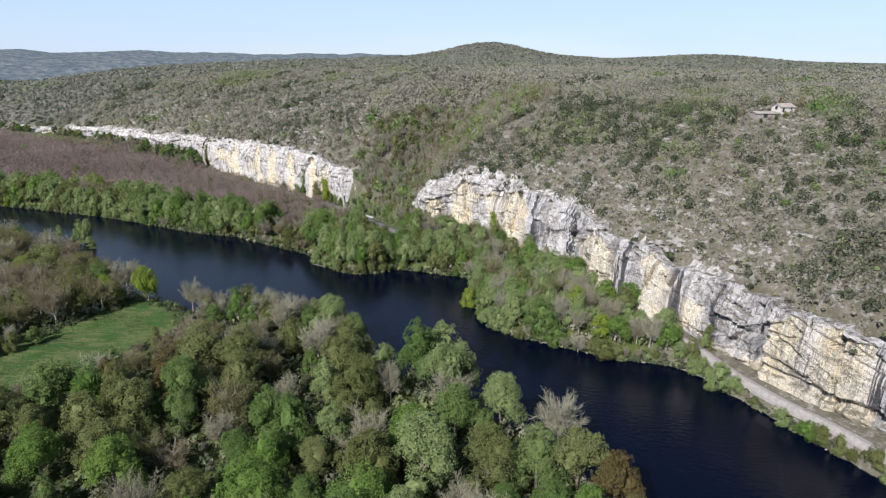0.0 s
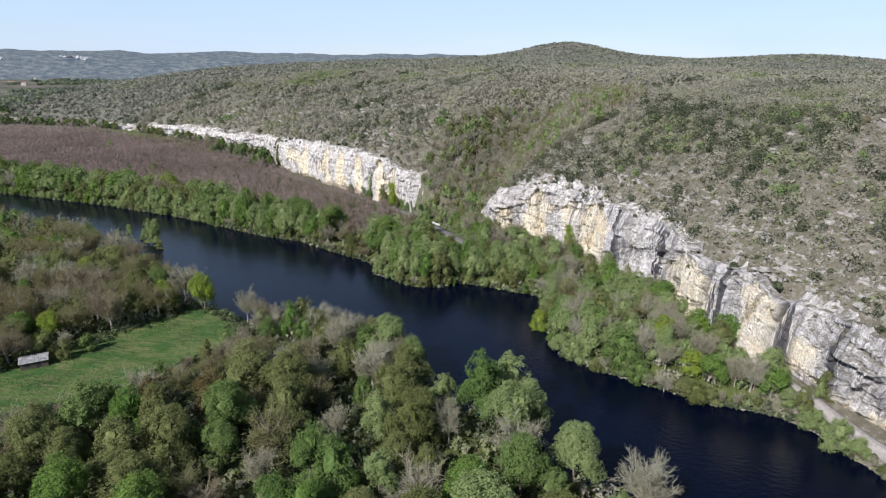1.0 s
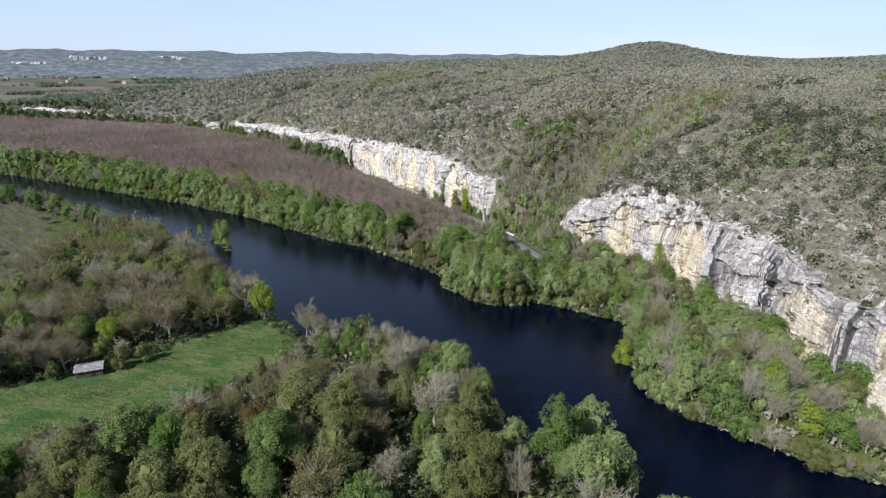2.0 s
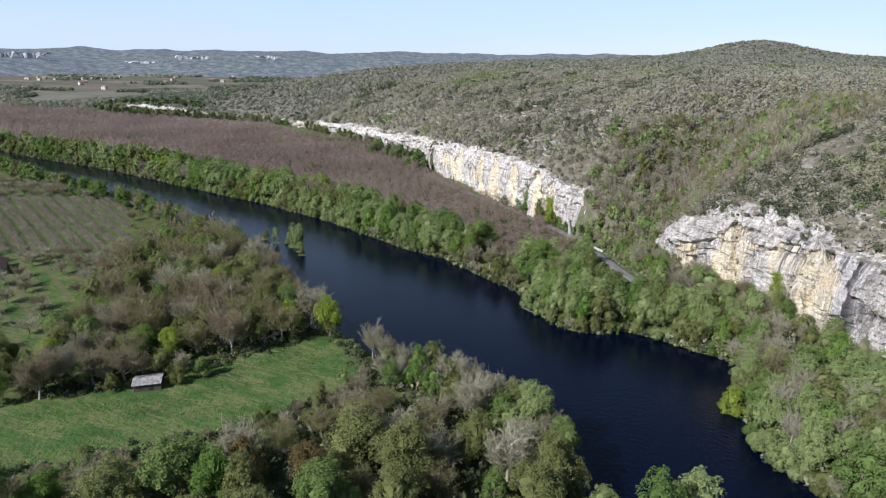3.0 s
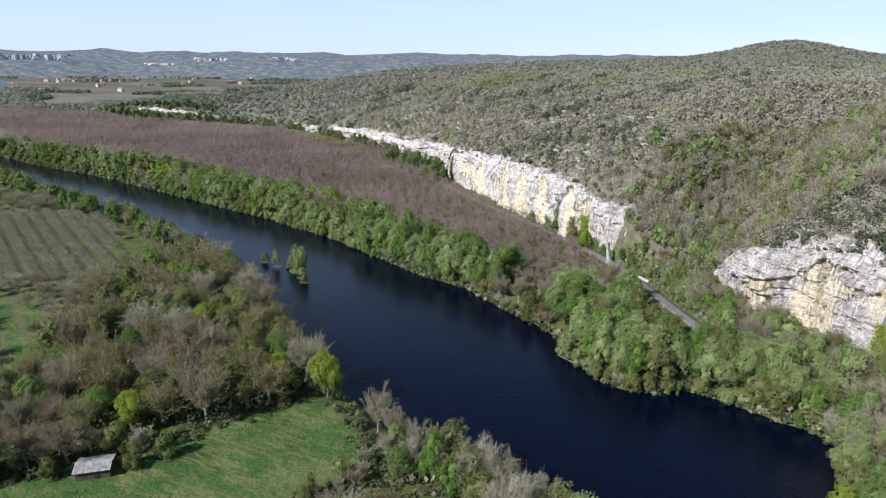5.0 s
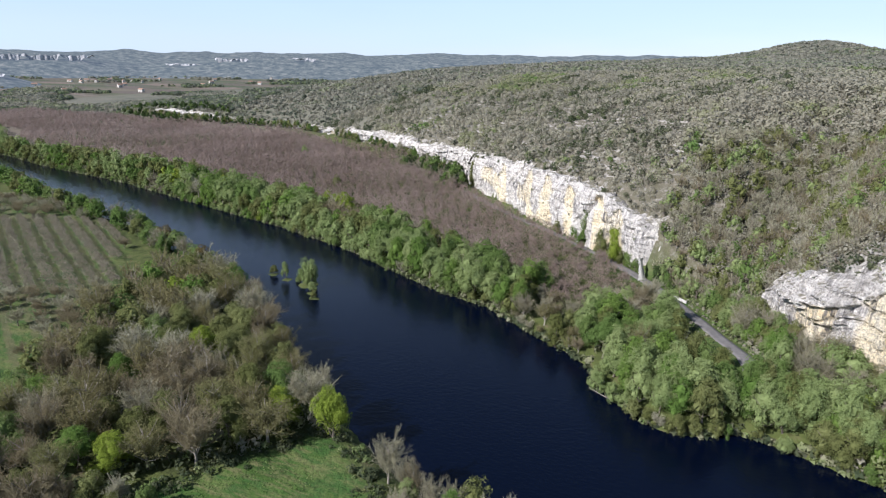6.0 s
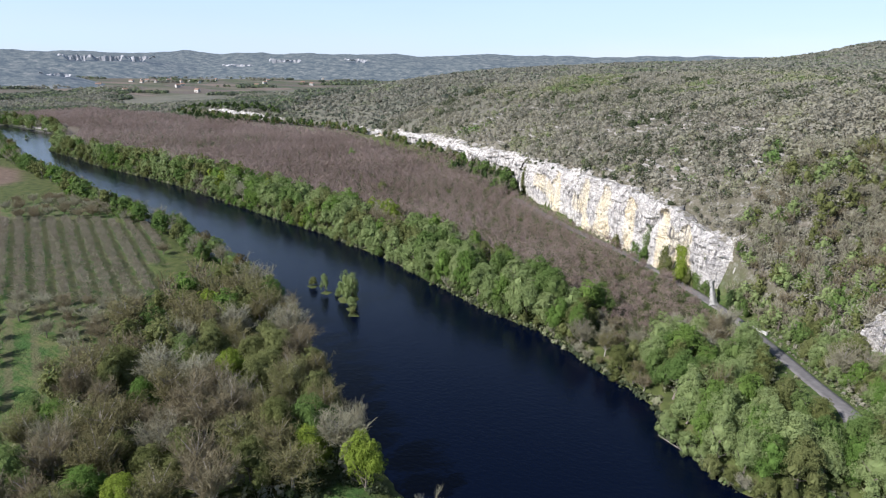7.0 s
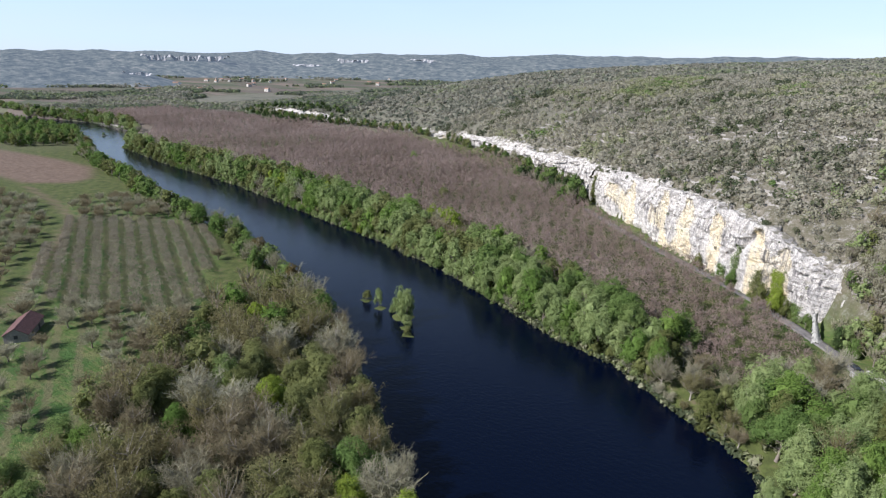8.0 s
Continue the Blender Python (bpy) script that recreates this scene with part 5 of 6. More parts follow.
FAR_HILL = [(-1150, 905), (-960, 855), (-835, 832), (-760, 820), (-660, 822), (-560, 808), (-400, 730), (300, 500), (2600, 800), (2600, 3000), (-400, 3000), (-1000, 2200)]
p = scatter(FAR_HILL, 8.0)
r = np.hypot(p[:, 0], p[:, 1])
p = p[(r >= 930) & (r < 2900) & view_wedge(p[:, 0], p[:, 1]) & inside(p[:, 0], p[:, 1], PLATEAU)]
p = p[RNG.random(len(p)) < np.clip(1.25 - (np.hypot(p[:, 0], p[:, 1]) - 900) / 1300, 0.3, 1)]
r = np.hypot(p[:, 0], p[:, 1])
rad = RNG.uniform(3.0, 6.0, len(p)) * np.clip(r / 1300, 0.85, 1.5)
stuff("far_hill_woodland", np.c_[p, ground_z(p[:, 0], p[:, 1]) + 0.5], rad, rad * np.clip(900 / r, 0.35, 0.7), 18, rad * 0.42, HAZED_SCRUB, scrub_tint(p[:, 0], p[:, 1]), "distant oak woodland on the plateau", "woodland", False, 0.8)

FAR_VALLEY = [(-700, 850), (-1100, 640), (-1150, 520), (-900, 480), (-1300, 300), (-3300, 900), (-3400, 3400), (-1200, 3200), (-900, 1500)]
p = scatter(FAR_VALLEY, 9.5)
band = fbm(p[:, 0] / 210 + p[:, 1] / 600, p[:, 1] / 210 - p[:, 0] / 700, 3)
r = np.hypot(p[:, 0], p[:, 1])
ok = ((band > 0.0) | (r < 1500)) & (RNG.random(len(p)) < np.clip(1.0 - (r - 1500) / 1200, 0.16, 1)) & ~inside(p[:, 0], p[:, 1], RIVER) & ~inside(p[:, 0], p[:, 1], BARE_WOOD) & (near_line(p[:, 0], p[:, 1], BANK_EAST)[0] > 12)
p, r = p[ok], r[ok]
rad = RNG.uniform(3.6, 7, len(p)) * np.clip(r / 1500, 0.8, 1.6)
stuff("far_valley_trees", np.c_[p, ground_z(p[:, 0], p[:, 1]) + 2.5], rad, rad * 0.6, 18, rad * 0.4, HAZED_SCRUB, np.where(fbm(p[:, 0] / 130 + 9, p[:, 1] / 130, 3) > -0.03, RNG.choice([0.0, 0.05, 0.15, 0.9, 1.0], len(p)), scrub_tint(p[:, 0], p[:, 1])), "distant hedges and groves on the valley floor", "woodland")

# the wooded side valley between the cliffs
p = scatter([(-66, 444), (-54, 424), (-36, 402), (-14, 378), (6, 362), (40, 372), (90, 460), (60, 520), (10, 520), (-40, 500)], 5.2)
for x, y in p:
    leaf = pick({"twig": 6, "twig_brown": 1.2, "bud": 0.5, "olive": 2.4, "silver": 1.4, "green": 0.6})
    bare = leaf.startswith("twig") or leaf == "bud"
    if near_line(np.array(x), np.array(y), ROAD_WEST)[0] > 4.5:
        tree(x, y, "mid_bare" if bare else "mid_broad", leaf, RNG.uniform(6.5, 10.5), LOOKS[leaf] + " in the side valley", pool="side_valley_wood", wide=RNG.uniform(0.95, 1.25))

for x, y in scatter([(-64, 437), (-58, 422), (-45, 406), (-31, 392), (-18, 392), (-14, 408), (-36, 430), (-50, 450)], 4.4):
    leaf = pick({"twig": 3, "twig_brown": 1.5, "olive": 2, "green": 2, "silver": 1})
    if near_line(np.array(x), np.array(y), ROAD_WEST)[0] > 4:
        tree(x, y, "mid_bare" if leaf.startswith("twig") else "mid_broad", leaf, RNG.uniform(6, 10), "", pool="side_valley_wood", wide=1.1)

# trees in the recess of the scarp and along the foot of the rock wall
for x, y in scatter([(-226, 584), (-258, 622), (-312, 652), (-330, 640), (-270, 606), (-240, 572)], 6.5):
    leaf = pick({"dark": 2, "green": 2, "olive": 1, "twig": 1})
    tree(x, y, "far_bare" if leaf == "twig" else "far_broad", leaf, RNG.uniform(10, 15), "", pool="side_valley_wood")
for s in np.arange(SCARP_RUN[17], SCARP_RUN[24], 4.5):
    if vnoise(s / 26, 0.5) > 0.36:
        x, y, nx, ny = scarp_point(np.array(s))
        tree(float(x + nx * 7), float(y + ny * 7), "far_broad", pick({"dark": 1, "olive": 2, "green": 1, "twig": 1}), RNG.uniform(6, 12), "", pool="side_valley_wood")
for x, y in scatter([(-700, 800), (-780, 792), (-900, 815), (-1000, 850), (-960, 875), (-830, 850), (-720, 838)], 11):
    tree(x, y, "far_broad", pick({"dark": 3, "green": 1}), RNG.uniform(7, 11), "", pool="side_valley_wood", wide=1.2)
for x, y, leaf, height in [(-93, 453, "olive", 10), (-86, 447, "yellow", 11), (-81, 443, "olive", 8), (-73, 436, "green", 7), (-108, 468, "green", 9), (-128, 488, "olive", 8), (-61, 424, "dark", 9), (-56, 418, "green", 8)]:
    tree(x, y, "bush", leaf, height, LOOKS[leaf].replace(" broadleaf tree", " bush").replace("tree", "bush") + " under the rock wall", "bush", wide=0.75)
join_pool("far_bank_wood", "green riverside trees farther up the bank")
join_pool("near_bank_wood", "green and bare trees farther along the near bank")
join_pool("side_valley_wood", "bare and evergreen trees in the side valley below the cliffs")

# low green growth along the water's edge
pts, runs = np.array(BANK_EAST, float), along(BANK_EAST)
s = np.arange(RUN_E[4], RUN_E[34], 0.9) + RNG.uniform(-0.4, 0.4, len(np.arange(RUN_E[4], RUN_E[34], 0.9)))
x, y = np.interp(s, runs, pts[:, 0]) + RNG.uniform(-1.0, 1.4, len(s)), np.interp(s, runs, pts[:, 1]) + RNG.uniform(-1.0, 1.4, len(s))
rad = RNG.uniform(0.7, 2.1, len(s))
stuff("bank_growth", np.c_[x, y, np.maximum(ground_z(x, y), 0) + rad * 0.3], rad, rad * 0.8, 24, rad * 0.4, SCRUB, RNG.choice([0.04, 0.1, 0.16, 0.75, 0.85], len(s)), "brambles and roots along the water's edge", "undergrowth")

# understorey that closes the woods below the crowns
low = np.concatenate([scatter(WOOD_NEAR, 4.5), scatter(WOOD_MID, 4.5), scatter(FAR_FILL, 4.5), scatter(SLOPE_WOOD, 4.0)])
low = low[(near_line(low[:, 0], low[:, 1], ROAD_WEST)[0] > np.where(low[:, 1] > 340, 11, 5)) & (near_line(low[:, 0], low[:, 1], ROAD_EAST)[0] > 4) & (np.hypot(low[:, 0] + 161, low[:, 1] - 193) > 6)]
rad = RNG.uniform(1.6, 2.8, len(low))
stuff("understorey", np.c_[low, ground_z(low[:, 0], low[:, 1]) + 1.4], rad, RNG.uniform(1.5, 4.5, len(low)), 36, 0.62, SCRUB, np.where((low[:, 1] > 228) | (low[:, 0] > 20), RNG.choice([0.12, 0.42, 0.55, 0.7, 0.75, 0.85], len(low)), RNG.choice([0.05, 0.1, 0.16, 0.2, 0.8, 0.88], len(low))),
      "bare and leafy understorey below the trees", "undergrowth")

# low bare bushes between the wood and the meadow
for x, y in scatter([(-101, 231), (-92, 214), (-98, 196), (-112, 170), (-138, 143), (-165, 110), (-176, 124), (-148, 152), (-123, 178), (-109, 202), (-101, 222)], 5.5):
    leaf = pick({"twig": 2, "twig_brown": 2, "olive": 1.5, "green": 0.7})
    bare = leaf.startswith("twig")
    tree(x, y, "far_bare" if bare else "bush", leaf, RNG.uniform(4, 7), ("bare grey bush" if bare else "leafy olive bush") + " at the edge of the meadow", "bush", "meadow edge bushes", RNG.uniform(0.8, 1.1))

# trees and bushes on the bank between lane and cliff
for x, y in scatter([(-41, 402), (-31, 372), (-19, 342), (-8, 340), (-8, 368), (-16, 388), (-28, 402)], 4.6):
    leaf = pick({"twig": 3, "olive": 2, "silver": 2, "green": 1.2, "bright": 0.5})
    if near_line(np.array(x), np.array(y), ROAD_WEST)[0] > 4.2:
        tree(x, y, "bare" if leaf.startswith("twig") else "bush", leaf, RNG.uniform(5, 9), LOOKS[leaf] + " on the bank above the lane", group="trees beside the lane", wide=RNG.uniform(0.9, 1.15))

# small bushes rooted in the rock faces
spots = []
for s, grid, nx, ny in FACES[:3]:
    for _ in range(int(len(s) * 0.16)):
        col, row = int(RNG.integers(len(s))), int(grid.shape[0] * RNG.choice([0.45, 0.6, 0.72, 0.8, 0.88]))
        spots.append(grid[row, col])
spots = np.array(spots)
rad = RNG.uniform(0.35, 1.0, len(spots))
stuff("cliff_bushes", spots, rad, rad, 46, rad * 0.3, SCRUB, RNG.choice([0.02, 0.1, 0.16, 0.4, 0.8], len(spots)), "small dark bushes rooted in ledges of the cliff", "bushes")

# rank growth beside the lane
p = scatter([(-30, 322), (0, 330), (4, 345), (-10, 378), (-36, 412), (-66, 410), (-58, 392), (-48, 370)], 2.0)
away = near_line(p[:, 0], p[:, 1], ROAD_WEST)[0]
river_side = p[:, 0] < np.interp(p[:, 1], [k[1] for k in ROAD_WEST], [k[0] for k in ROAD_WEST])
ok = (away > 3.6) & (away < 15) & (RNG.random(len(p)) < np.where(river_side, 0.22, 0.8))
p, river_side, away = p[ok], river_side[ok], away[ok]
rad = RNG.uniform(0.4, 1.0, len(p)) + np.where(river_side, 0, 0.1 * np.clip(away - 4, 0, 9))
stuff("lane_growth", np.c_[p, ground_z(p[:, 0], p[:, 1]) + rad * 0.3], rad, rad * 0.9, 34, rad * 0.34, SCRUB, RNG.choice([0.15, 0.4, 0.6, 0.75, 0.85, 0.92], len(p)), "rank grass and brambles beside the lane", "undergrowth")

for x, y, leaf, height in [(-154, 199, "olive", 7), (-157, 203, "twig", 9), (-150, 205, "green", 7), (-169, 186, "olive", 6), (-174, 188, "twig", 8), (-168, 197, "twig_brown", 9), (-163, 201, "olive", 9)]:
    tree(x, y, "bare" if leaf.startswith("twig") else "bush", leaf, height, LOOKS[leaf] + " close beside the hut", group="trees near the hut", wide=0.9)
for x, y, leaf, height in [(-18, 325, "silver", 8), (-13, 330, "green", 7), (-11, 336, "olive", 7)]:
    tree(x, y, "bush", leaf, height, LOOKS[leaf] + " at the end of the lane", group="trees beside the lane")

# pale stones along the shore below the cliff
verts, faces, n = [], [], 0
pts, runs = np.array(BANK_EAST, float), along(BANK_EAST)
for s in np.arange(RUN_E[4], RUN_E[12], 1.1):
    size = RNG.uniform(0.2, 0.75)
    c = np.array([np.interp(s, runs, pts[:, 0]) + RNG.normal() * 0.7, np.interp(s, runs, pts[:, 1]) + RNG.normal() * 0.7, 0.05])
    ring = unit(RNG.normal(size=(6, 3)) * 0.35 + np.array([(1, 0, 0), (0, 1, 0), (-1, 0, 0), (0, -1, 0), (0, 0, 0.6), (0, 0, -0.6)])) * size * np.array([1.2, 1.2, 0.6]) + c
    verts += list(ring)
    faces += [(n + a, n + b, n + k) for a, b in ((0, 1), (1, 2), (2, 3), (3, 0)) for k in (4,)] + [(n + b, n + a, n + 5) for a, b in ((0, 1), (1, 2), (2, 3), (3, 0))]
    n += 6
tagged(new("shore_stones", mesh_np("shore_stones", verts, faces, STONE_GREY)), "pale stones along the shore below the cliff", "stones", kind="stuff")

# uneven tufts in the meadow
p = scatter(MEADOW, 1.15)
p = p[fbm(p[:, 0] / 9, p[:, 1] / 9, 3) > 0.06]
rad = RNG.uniform(0.15, 0.3, len(p))
stuff("meadow_tufts", np.c_[p, ground_z(p[:, 0], p[:, 1]) + 0.05], rad, rad * 0.7, 7, rad * 0.7, SCRUB, RNG.choice([0.93, 0.97, 1.0], len(p)), "uneven grass tufts in the meadow", "grass")

# brambles under the wood edges
edge = MEADOW + MEADOW[:1]
runs, pts = along(edge), np.array(edge, float)
s = np.arange(0, runs[-1], 0.8)
x, y = np.interp(s, runs, pts[:, 0]) + RNG.normal(size=len(s)) * 1.6, np.interp(s, runs, pts[:, 1]) + RNG.normal(size=len(s)) * 1.6
rad = RNG.uniform(0.6, 1.9, len(s))
stuff("meadow_hedge", np.c_[x, y, ground_z(x, y) + rad * 0.3], rad, rad * 0.9, 60, rad * 0.22, SCRUB, RNG.choice([0.02, 0.06, 0.1, 0.14, 0.9], len(s)), "brambles and low hedge growth round the meadow", "undergrowth")

# pale rock ledges breaking through the slopes
p = scatter(HILL, 10.0)
d = near_line(p[:, 0], p[:, 1], SCARP)[0]
band = np.abs(fbm(p[:, 0] / 70 + 11, p[:, 1] / 70 + 2, 3))
ok = (d > 6) & (d < 105) & (np.hypot(p[:, 0], p[:, 1]) < 800) & (band < np.where(p[:, 0] > 0, 0.12, 0.085)) & (near_line(p[:, 0], p[:, 1], GULLY)[0] > 40)
rim = scatter([(-14, 360), (0, 330), (60, 270), (98, 205), (150, 205), (120, 260), (60, 350), (10, 372)], 4.2)
rim_d = near_line(rim[:, 0], rim[:, 1], SCARP)[0]
rim = rim[inside(rim[:, 0], rim[:, 1], PLATEAU) & (rim_d > 4) & (rim_d < 24) & (RNG.random(len(rim)) < 0.4)]
p = np.concatenate([p[ok], rim])
verts, faces, n = [], [], 0
sides = np.array([(0, 0), (1, 0), (1, 1), (0, 1)], float) - 0.5
_, run = near_line(p[:, 0], p[:, 1], SCARP)
_, _, nx, ny = scarp_point(run)
for (x, y), z, ox, oy in zip(p, ground_z(p[:, 0], p[:, 1]), nx, ny):
    for k in range(int(RNG.integers(3, 8))):
        scale = 1.7 if x < -40 else 1.0
        long, deep, tall = RNG.choice([0.5, 0.8, 1.2, 2.2, 4.0]) * RNG.uniform(0.8, 1.3) * scale, RNG.uniform(0.4, 1.3), RNG.uniform(0.15, 0.7) * scale
        slide, push = RNG.uniform(-6, 6), RNG.uniform(-0.7, 0.7)
        cx, cy = x - oy * slide + ox * push, y + ox * slide + oy * push
        ring = [(cx - oy * u * long + ox * v * deep + RNG.normal() * 0.2, cy + ox * u * long + oy * v * deep + RNG.normal() * 0.3) for u, v in sides]
        top = ground_z([cx], [cy])[0] + tall * 0.7
        verts += [(a, b, top - tall * 2.2) for a, b in ring] + [(cx + (a - cx) * 0.85, cy + (b - cy) * 0.85, top + RNG.normal() * 0.22) for a, b in ring]
        faces += [(n + 4, n + 5, n + 6, n + 7), (n, n + 1, n + 5, n + 4), (n + 1, n + 2, n + 6, n + 5), (n + 2, n + 3, n + 7, n + 6), (n + 3, n, n + 4, n + 7)]
        n += 8
tagged(new("rock_ledges", mesh_np("rock_ledges", verts, faces, LEDGE)), "pale limestone ledges and blocks on the hillside", "rocks", kind="stuff")

# bushes that hang over the rim of the cliffs
s = np.concatenate([np.arange(SCARP_RUN[2], S_GULLY, 1.7), np.arange(S_SPUR, S_CORNER + 150, 2.6)])
s = s + RNG.uniform(-0.8, 0.8, len(s))
s = s[vnoise(s / 9 + 3, s * 0 + 4) > 0.36]
x, y, nx, ny = scarp_point(s)
inward = RNG.uniform(0.5, 9, len(s))
x, y = x - nx * inward, y - ny * inward
rad = RNG.uniform(0.5, 1.7, len(s)) * RNG.choice([0.7, 1, 1.4], len(s))
stuff("rim_bushes", np.c_[x, y, np.maximum(ground_z(x, y), np.interp(s, SCARP_RUN, LIP) - 1.5) + 0.3], rad, rad * 0.9, 70, rad * 0.26, SCRUB, RNG.choice([0.02, 0.06, 0.12, 0.2, 0.35, 0.8], len(s)), "dark bushes along the rim of the cliffs", "bushes")
for x, y, leaf, height, wide in [(30, 313, "olive", 17, 0.7), (22, 324, "bright", 13, 0.7), (47, 293, "olive", 12, 0.8), (8, 340, "green", 11, 0.9), (60, 268, "green", 10, 0.8), (100, 205, "silver", 8, 0.7)]:
    tree(x, y, "poplar", leaf, height, "tall ivy-green growth against the foot of the cliff", "tree", "trees below the cliff", wide)

# ---------------- orchard ----------------
ROW_WAY, ROW_ACROSS = np.array((-0.894, 0.447)), np.array((0.447, 0.894))
DENSE = [(-476, 330), (-432, 360), (-394, 374), (-347, 352), (-312, 322), (-284, 310), (-288, 284), (-328, 262), (-390, 274)]
young, fruit = [], []
for row in np.arange(-60, 180, 8.0):
    for step in np.arange(-160, 260, 1.0):
        x, y = np.array((-345, 246)) + ROW_WAY * step + ROW_ACROSS * row
        if not inside(x, y, ORCHARD) and not inside(x, y, WEST_PARCEL):
            continue
        if inside(x, y, DENSE):
            if step % 3 == 0:
                young.append((x + RNG.normal() * 0.3, y + RNG.normal() * 0.3))
        elif step % 8 == 0 and RNG.random() < (0.7 if y > 250 else 0.45) and near_line(np.array(x), np.array(y), TRACK)[0] > 5 and math.hypot(x + 312, y - 243) > 13:
            fruit.append((x + RNG.normal() * 0.6, y + RNG.normal() * 0.6))
young = np.array(young)
stuff("young_orchard", np.c_[young, ground_z(young[:, 0], young[:, 1]) + 2.3], np.full(len(young), 3.0), np.full(len(young), 1.7), 110, 0.6, ORCHARD_TWIG, RNG.uniform(0.1, 0.9, len(young)),
      "straight rows of bare young fruit trees", "orchard", True)
for x, y in fruit:
    tree(x, y, "fruit", pick({"twig": 3, "twig_brown": 2}), RNG.uniform(4.6, 6.6), "bare spreading fruit tree in the grassy orchard", "fruit tree", "orchard", 1.35)


# ---------------- islets, river margin ----------------
for x, y, kind, leaf, height, wide in [(-219, 354, "bank_tree", "silver", 12.5, 0.75), (-212, 350, "bank_tree", "silver", 14, 0.75), (-216, 356, "bank_tree", "green", 9, 0.9), (-210, 348, "bush", "silver", 4, 1.2), (-221, 356, "bush", "olive", 3.5, 1.2), (-208, 346, "bush", "silver", 4.5, 1.1), (-203, 340, "bush", "olive", 3.2, 1.2),
                                       (-223, 354, "bush", "silver", 3.2, 1.0), (-231, 354, "bank_tree", "silver", 8.5, 0.75), (-241, 357, "bush", "olive", 4.2, 1.2), (-905, 565, "bush", "green", 4, 1.2)]:
    tree(x, y, kind, leaf, height, LOOKS[leaf] + " on a small river islet", "bush" if kind == "bush" else "tree", "islet growth", wide)


def log_thing(a, b, radius, label):
    a, b = Vector(a), Vector(b)
    root = thing("driftwood_log", (a + b) / 2, label, "log")
    tv, tf = [], []
    mid = (a + b) / 2
    tube(tv, tf, a - mid, (b - a) * 0.1, radius, radius * 0.8, 7)
    tube(tv, tf, (b - a) * 0.1, b - mid, radius * 0.8, radius * 0.3, 7)
    tube(tv, tf, (b - a) * 0.12, (b - a) * 0.32 + Vector((0, 0, 0.9)), radius * 0.4, radius * 0.12, 5)
    new("trunk", mesh_np("trunk", np.concatenate(tv), np.concatenate(tf), DRIFT, smooth=True)).parent = root


log_thing((-70, 317, 0.2), (-61, 312, 0.1), 0.22, "pale fallen trunk lying in the water at the bank")
log_thing((-66, 318, 0.4), (-58, 315, 0.1), 0.16, "pale fallen trunk lying in the water at the bank")


# ---------------- bridge, walls, weir ----------------
def low_wall(name, a, b, height, thick, mat, label, category):
    (ax, ay), (bx, by) = a, b
    length, turn = math.hypot(bx - ax, by - ay), math.degrees(math.atan2(by - ay, bx - ax))
    mx, my = (ax + bx) / 2, (ay + by) / 2
    z = float(np.max(ground_z(np.linspace(ax, bx, 7), np.linspace(ay, by, 7))))
    root = thing(name, (mx, my, z), label, category, turn=turn)
    part("wall_body", box(bmesh.new(), (length, thick, height + 2.5), (0, 0, height / 2 - 1.25), 0, 0.05), mat, root)
    part("coping", box(bmesh.new(), (length + 0.2, thick + 0.16, 0.16), (0, 0, height + 0.08), 0, 0.03), mat, root)
    for end in (-0.5, 0.5):
        part("end_post", box(bmesh.new(), (0.7, thick + 0.3, height + 2.7), (end * length, 0, height / 2 - 1.15), 0, 0.06), mat, root)
    return root


low_wall("bridge_parapet", (-55.3, 401.4), (-50.4, 396.4), 1.0, 0.45, PALE_STONE, "white stone parapet of a small road bridge", "parapet")
low_wall("bridge_parapet", (-50.6, 406.4), (-45.7, 401.4), 1.0, 0.45, PALE_STONE, "white stone parapet of a small road bridge", "parapet")
low_wall("weir_wall", (-1067, 634), (-948, 622), 0.3, 2.0, GRAVEL, "long low pale weir wall across the river bend", "weir")


